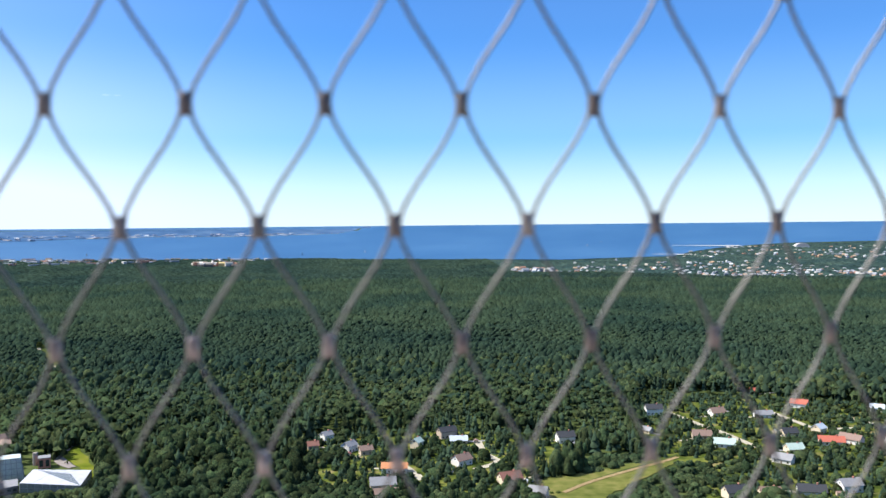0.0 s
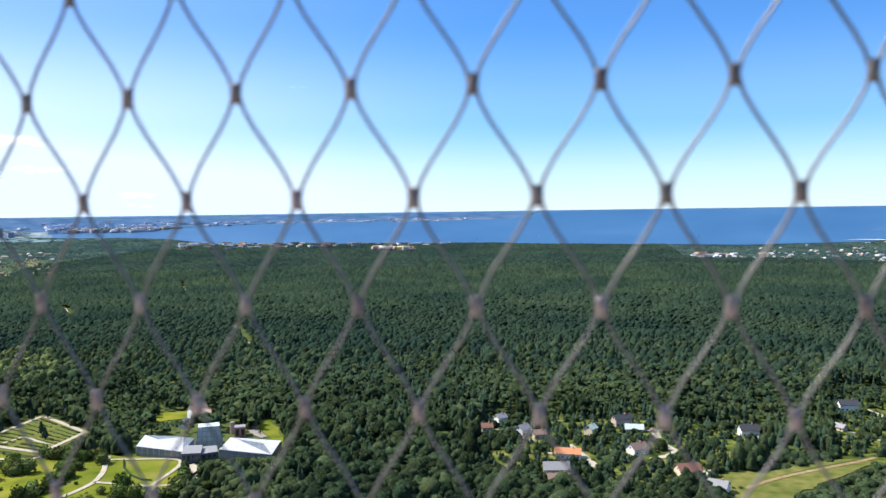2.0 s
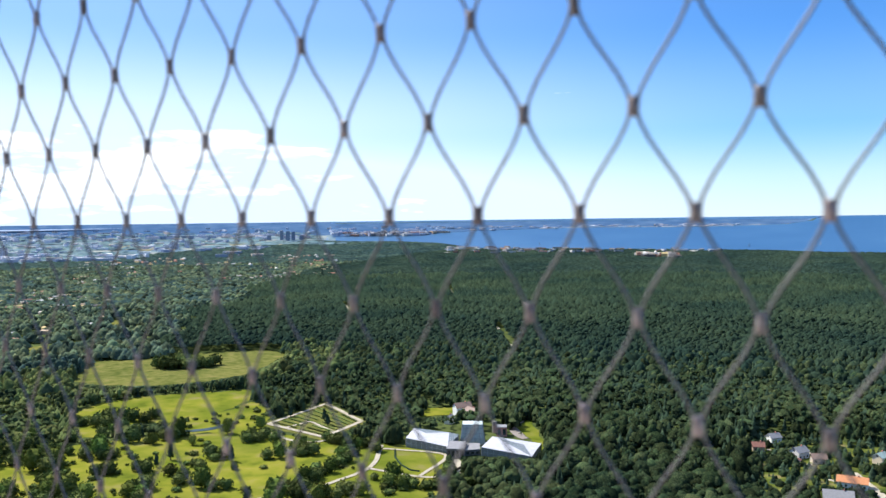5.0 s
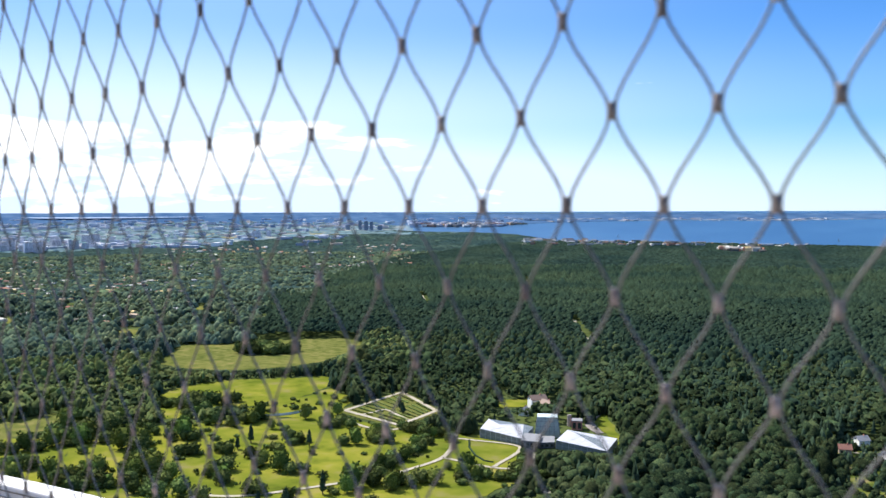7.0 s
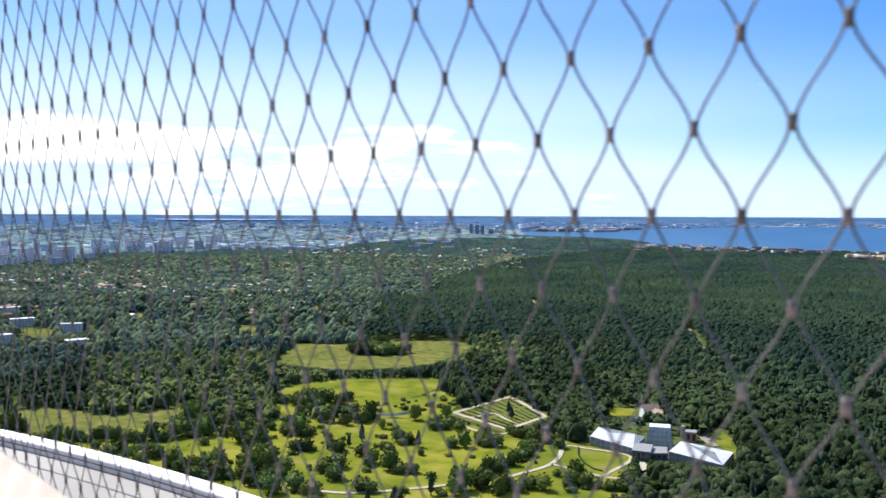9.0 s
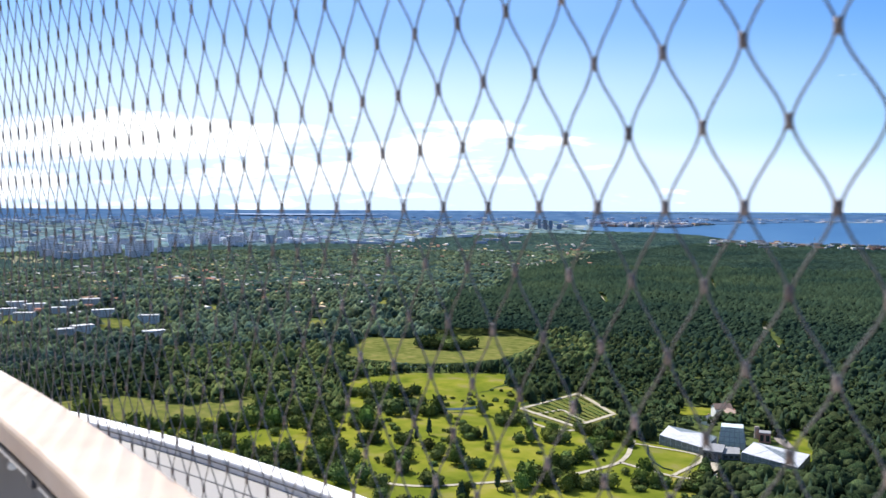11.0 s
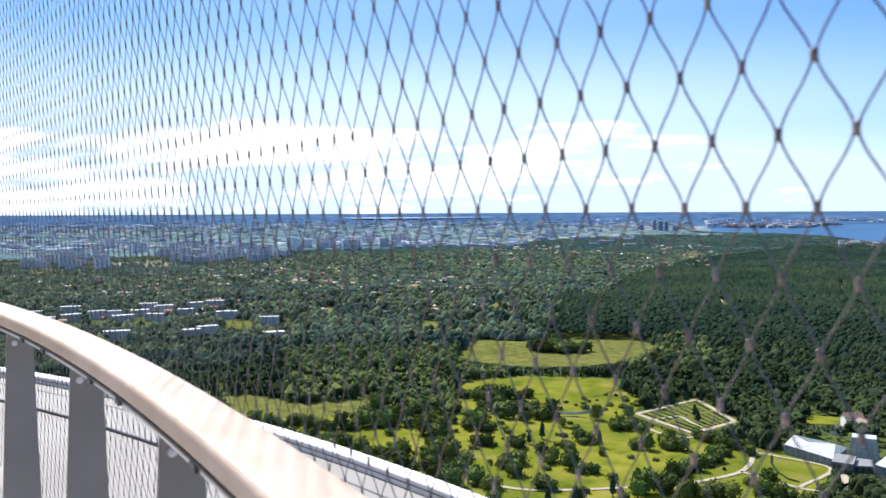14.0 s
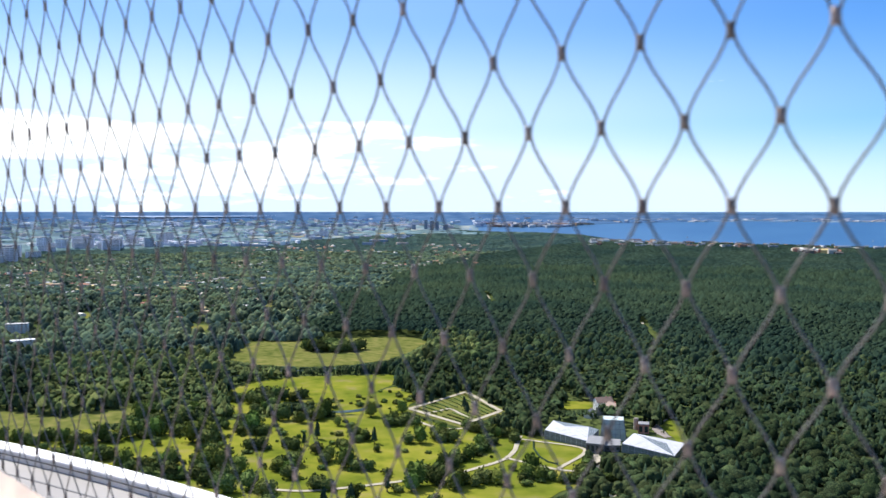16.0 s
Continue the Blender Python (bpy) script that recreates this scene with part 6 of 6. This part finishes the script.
# ---- scattered far houses, sheds and halls ----
def far_built(name, n, az_range, d_range, size, tones, label, lift=0.0, seed=1, groups=0.0):
    """Many small pitched and flat buildings in one mesh."""
    r_ = np.random.default_rng(seed)
    bm_v, bm_t = [], []
    for i in range(n):
        az = r_.uniform(*az_range)
        d = 1 / r_.uniform(1 / d_range[1], 1 / d_range[0])
        if az < 37.5 and coast(az) - 60 < d < bay_end(az) + 40:
            continue
        if groups:
            gx, gy = plane_xy(az, d)
            if value_noise(np.array([gx / 330]), np.array([gy / 330]), seed)[0] * 0.6 + value_noise(np.array([gx / 90]), np.array([gy / 90]), seed + 1)[0] * 0.4 < groups:
                continue
        p = at(az, d, lift)
        k = reach(d)[1]
        L, W, H = size[0] * r_.uniform(.6, 1.5) * k / 2, size[1] * r_.uniform(.7, 1.3) * k / 2, size[2] * r_.uniform(.7, 1.3) * k
        a = r_.uniform(0, math.pi)
        ca, sa = math.cos(a), math.sin(a)
        ridge = H * (1.28 if size[3] else 1.02)
        base = len(bm_v)
        for x_, y_, z_ in ((-L, -W, -lift * k), (L, -W, -lift * k), (L, W, -lift * k), (-L, W, -lift * k), (-L, -W, H), (L, -W, H), (L, W, H), (-L, W, H), (-L, 0, ridge), (L, 0, ridge)):
            bm_v.append((p.x + x_ * ca - y_ * sa, p.y + x_ * sa + y_ * ca, p.z + z_))
        for f in ((0, 1, 5), (0, 5, 4), (2, 3, 7), (2, 7, 6), (1, 2, 6), (1, 6, 5), (3, 0, 4), (3, 4, 7), (4, 5, 9), (4, 9, 8), (6, 7, 8), (6, 8, 9), (5, 6, 9), (7, 4, 8)):
            bm_t.append([base + q for q in f])
    return tagged(new(name, big_mesh(name, np.array(bm_v), np.array(bm_t), tones, False)), label, "houses", kind="stuff")


far_built("suburb_houses", 420, (50, 84), (1180, 1900), (12, 8, 6.0, 1), M_MIXROOF, "small houses between the suburb's trees", seed=15, groups=0.45)
far_built("suburb_houses", 1500, (50, 84), (1900, 3300), (14, 7, 6.5, 1), M_MIXROOF, "small houses between the suburb's trees", seed=1, groups=0.5)
far_built("suburb_houses", 420, (36, 52), (2600, 4600), (17, 9, 8, 1), M_MIXROOF, "small houses between the suburb's trees", seed=2, groups=0.52)
far_built("seaside_houses", 620, (-34, -8.5), (2850, 4500), (11, 8, 7.5, 1), M_MIXWHITE, "pale houses of the seaside town", seed=3, groups=0.54)
far_built("seaside_houses", 420, (-34, -7), (2840, 3250), (12, 8, 7.5, 1), M_MIXWHITE, "pale houses of the seaside town", seed=23, groups=0.42)
far_built("seaside_houses", 420, (-34, -15.6), (4300, 6600), (15, 11, 8, 1), M_MIXWHITE, "pale houses of the seaside town", seed=4, groups=0.52)
far_built("seaside_houses", 46, (-7.2, -4.4), (2960, 3150), (18, 11, 12, 1), M_MIXWHITE, "pale houses of the seaside town", lift=4, seed=5)
far_built("shore_houses", 40, (13.6, 16.2), (3700, 3950), (22, 12, 16, 1), M_MIXROOF, "orange and white houses at the forest edge", lift=4, seed=6)
far_built("shore_houses", 190, (11, 29), (4300, 5300), (40, 14, 14, 0), M_MIXWHITE, "pale buildings along the shore", lift=2, seed=7)
far_built("city_blocks", 950, (40.5, 84), (4300, 15000), (60, 24, 17, 0), M_MIXHAZE, "distant pale city blocks", seed=8, groups=0.46)
far_built("city_blocks", 520, (28, 84), (8900, 26000), (120, 50, 28, 0), M_MIXHAZE, "distant pale city blocks", seed=9, groups=0.42)
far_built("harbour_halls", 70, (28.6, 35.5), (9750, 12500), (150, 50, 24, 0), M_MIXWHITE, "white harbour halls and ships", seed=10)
far_built("far_shore_blocks", 130, (9.5, 31), (14500, 24000), (170, 60, 12, 0), M_MIXHAZE, "pale specks of buildings on the far shore", seed=11)
# clumps of trees through the far town, their green blued by painted haze
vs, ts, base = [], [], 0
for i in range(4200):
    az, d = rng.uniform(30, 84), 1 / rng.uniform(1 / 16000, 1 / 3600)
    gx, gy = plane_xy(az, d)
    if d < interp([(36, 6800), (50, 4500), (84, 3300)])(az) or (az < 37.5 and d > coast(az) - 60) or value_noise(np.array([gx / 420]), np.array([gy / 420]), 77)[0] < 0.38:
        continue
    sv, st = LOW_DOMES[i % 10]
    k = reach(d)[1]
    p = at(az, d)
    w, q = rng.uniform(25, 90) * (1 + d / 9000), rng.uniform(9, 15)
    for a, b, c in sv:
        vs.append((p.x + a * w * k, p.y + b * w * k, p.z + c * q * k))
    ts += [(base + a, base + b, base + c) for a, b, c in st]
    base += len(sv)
tagged(new("town_woods", big_mesh("town_woods", np.array(vs), np.array(ts), M_HAZEWOOD, True)), "clumps of trees between distant city blocks", "trees", kind="stuff")
for az, d, w, h in ((39.1, 8200, 38, 85), (38.75, 8400, 34, 78), (39.5, 8600, 32, 90), (38.2, 8300, 45, 45), (40.3, 8500, 40, 45)):
    p, k = at(az, d), reach(d)[1]
    tw = thing("office_tower", "dark glass office tower on the city skyline", "building", "city towers", loc=p, rz=az)
    tw.scale = (k, k, k)
    part("wall", box_bm(-w / 2, w / 2, -15, 15, -5, h), M_TOWERGLASS, tw)
    part("roof", box_bm(-w / 2 + 2, w / 2 - 2, -13, 13, h, h + 4), M_ROOFGREY, tw)
p, k = at(-22.6, 6450), reach(6450)[1]
hall = thing("white_hall", "large white vaulted hall in the seaside town", "building", loc=p, rz=-10)
hall.scale = (k, k, k)
bm = bmesh.new()
prof = [(-45 * math.cos(math.pi * i / 10), 24 * math.sin(math.pi * i / 10)) for i in range(11)]
a = [bm.verts.new((x_, -40, z_ + 4)) for x_, z_ in prof]
b = [bm.verts.new((x_, 40, z_ + 4)) for x_, z_ in prof]
for i in range(10):
    bm.faces.new((a[i], a[i + 1], b[i + 1], b[i]))
bm.faces.new(a[::-1])
bm.faces.new(b)
part("vault", bm, M_WHITE, hall)
part("plinth", box_bm(-46, 46, -41, 41, -6, 4), M_PANEL, hall)
for az, d in ((19.0, 6100), (11.8, 5500), (9.3, 5300), (5.2, 5600), (-9.5, 6900), (-10.4, 8200), (22.5, 5900), (-5.0, 5400)):
    p, k = at(az, d, 4.5), reach(d)[1]
    bo = thing("sailing_boat", "small white sailing boat on the bay", "boat", "boats on the bay", loc=p, rz=rnd.uniform(0, 360))
    bo.scale = (k, k, k)
    bm = bmesh.new()
    hull = [(-7, 0), (-5, 2), (3, 2.2), (8, 0), (3, -2.2), (-5, -2)]
    lo = [bm.verts.new((x_ * .85, y_ * .6, -1)) for x_, y_ in hull]
    hi = [bm.verts.new((x_, y_, 1.5)) for x_, y_ in hull]
    bm.faces.new(lo[::-1])
    bm.faces.new(hi)
    for i in range(6):
        bm.faces.new((lo[i], lo[(i + 1) % 6], hi[(i + 1) % 6], hi[i]))
    part("hull", bm, M_WHITE, bo)
    bm = bmesh.new()
    rod(bm, Vector((0.5, 0, 1)), Vector((0.5, 0, 17)), 0.2)
    part("mast", bm, M_STEEL, bo)
    part("sail", slab([Vector((0.3, 0.1, 2.5)), Vector((-6, 1.2, 2.5)), Vector((0.3, 0.2, 16.5))], 0.1), M_WHITE, bo)

# ---- dry fields and sandy ground between the far suburbs ----
for az0, az1, d0, d1, lift in ((70.0, 71.2, 2850, 2960, 8), (70.8, 72.6, 2980, 3080, 8), (72.0, 73.1, 3120, 3260, 8), (73.3, 74.5, 3130, 3210, 8), (71.3, 72.0, 3180, 3300, 8), (39.3, 42.8, 6500, 8000, 5), (46.2, 49.4, 5900, 7600, 5), (51.1, 52.1, 6700, 7400, 5), (72.3, 75.0, 8700, 9700, 5), (64.3, 68.2, 5500, 5950, 5), (36.2, 37.2, 2960, 3080, 16)):
    name = "dry_field"
    wave = random.Random(az0)
    far_side = interp([(az0 + (az1 - az0) * j / 8, d1 * wave.uniform(0.93, 1.04)) for j in range(9)])
    near_side = interp([(az0 + (az1 - az0) * j / 8, d0 * wave.uniform(0.97, 1.05)) for j in range(9)])
    tagged(new(name, polar_sheet(name, az0, az1, 24, near_side, far_side, 3, lift, M_FIELD)), "dry yellowish field at the edge of the suburb", "field", kind="structure")
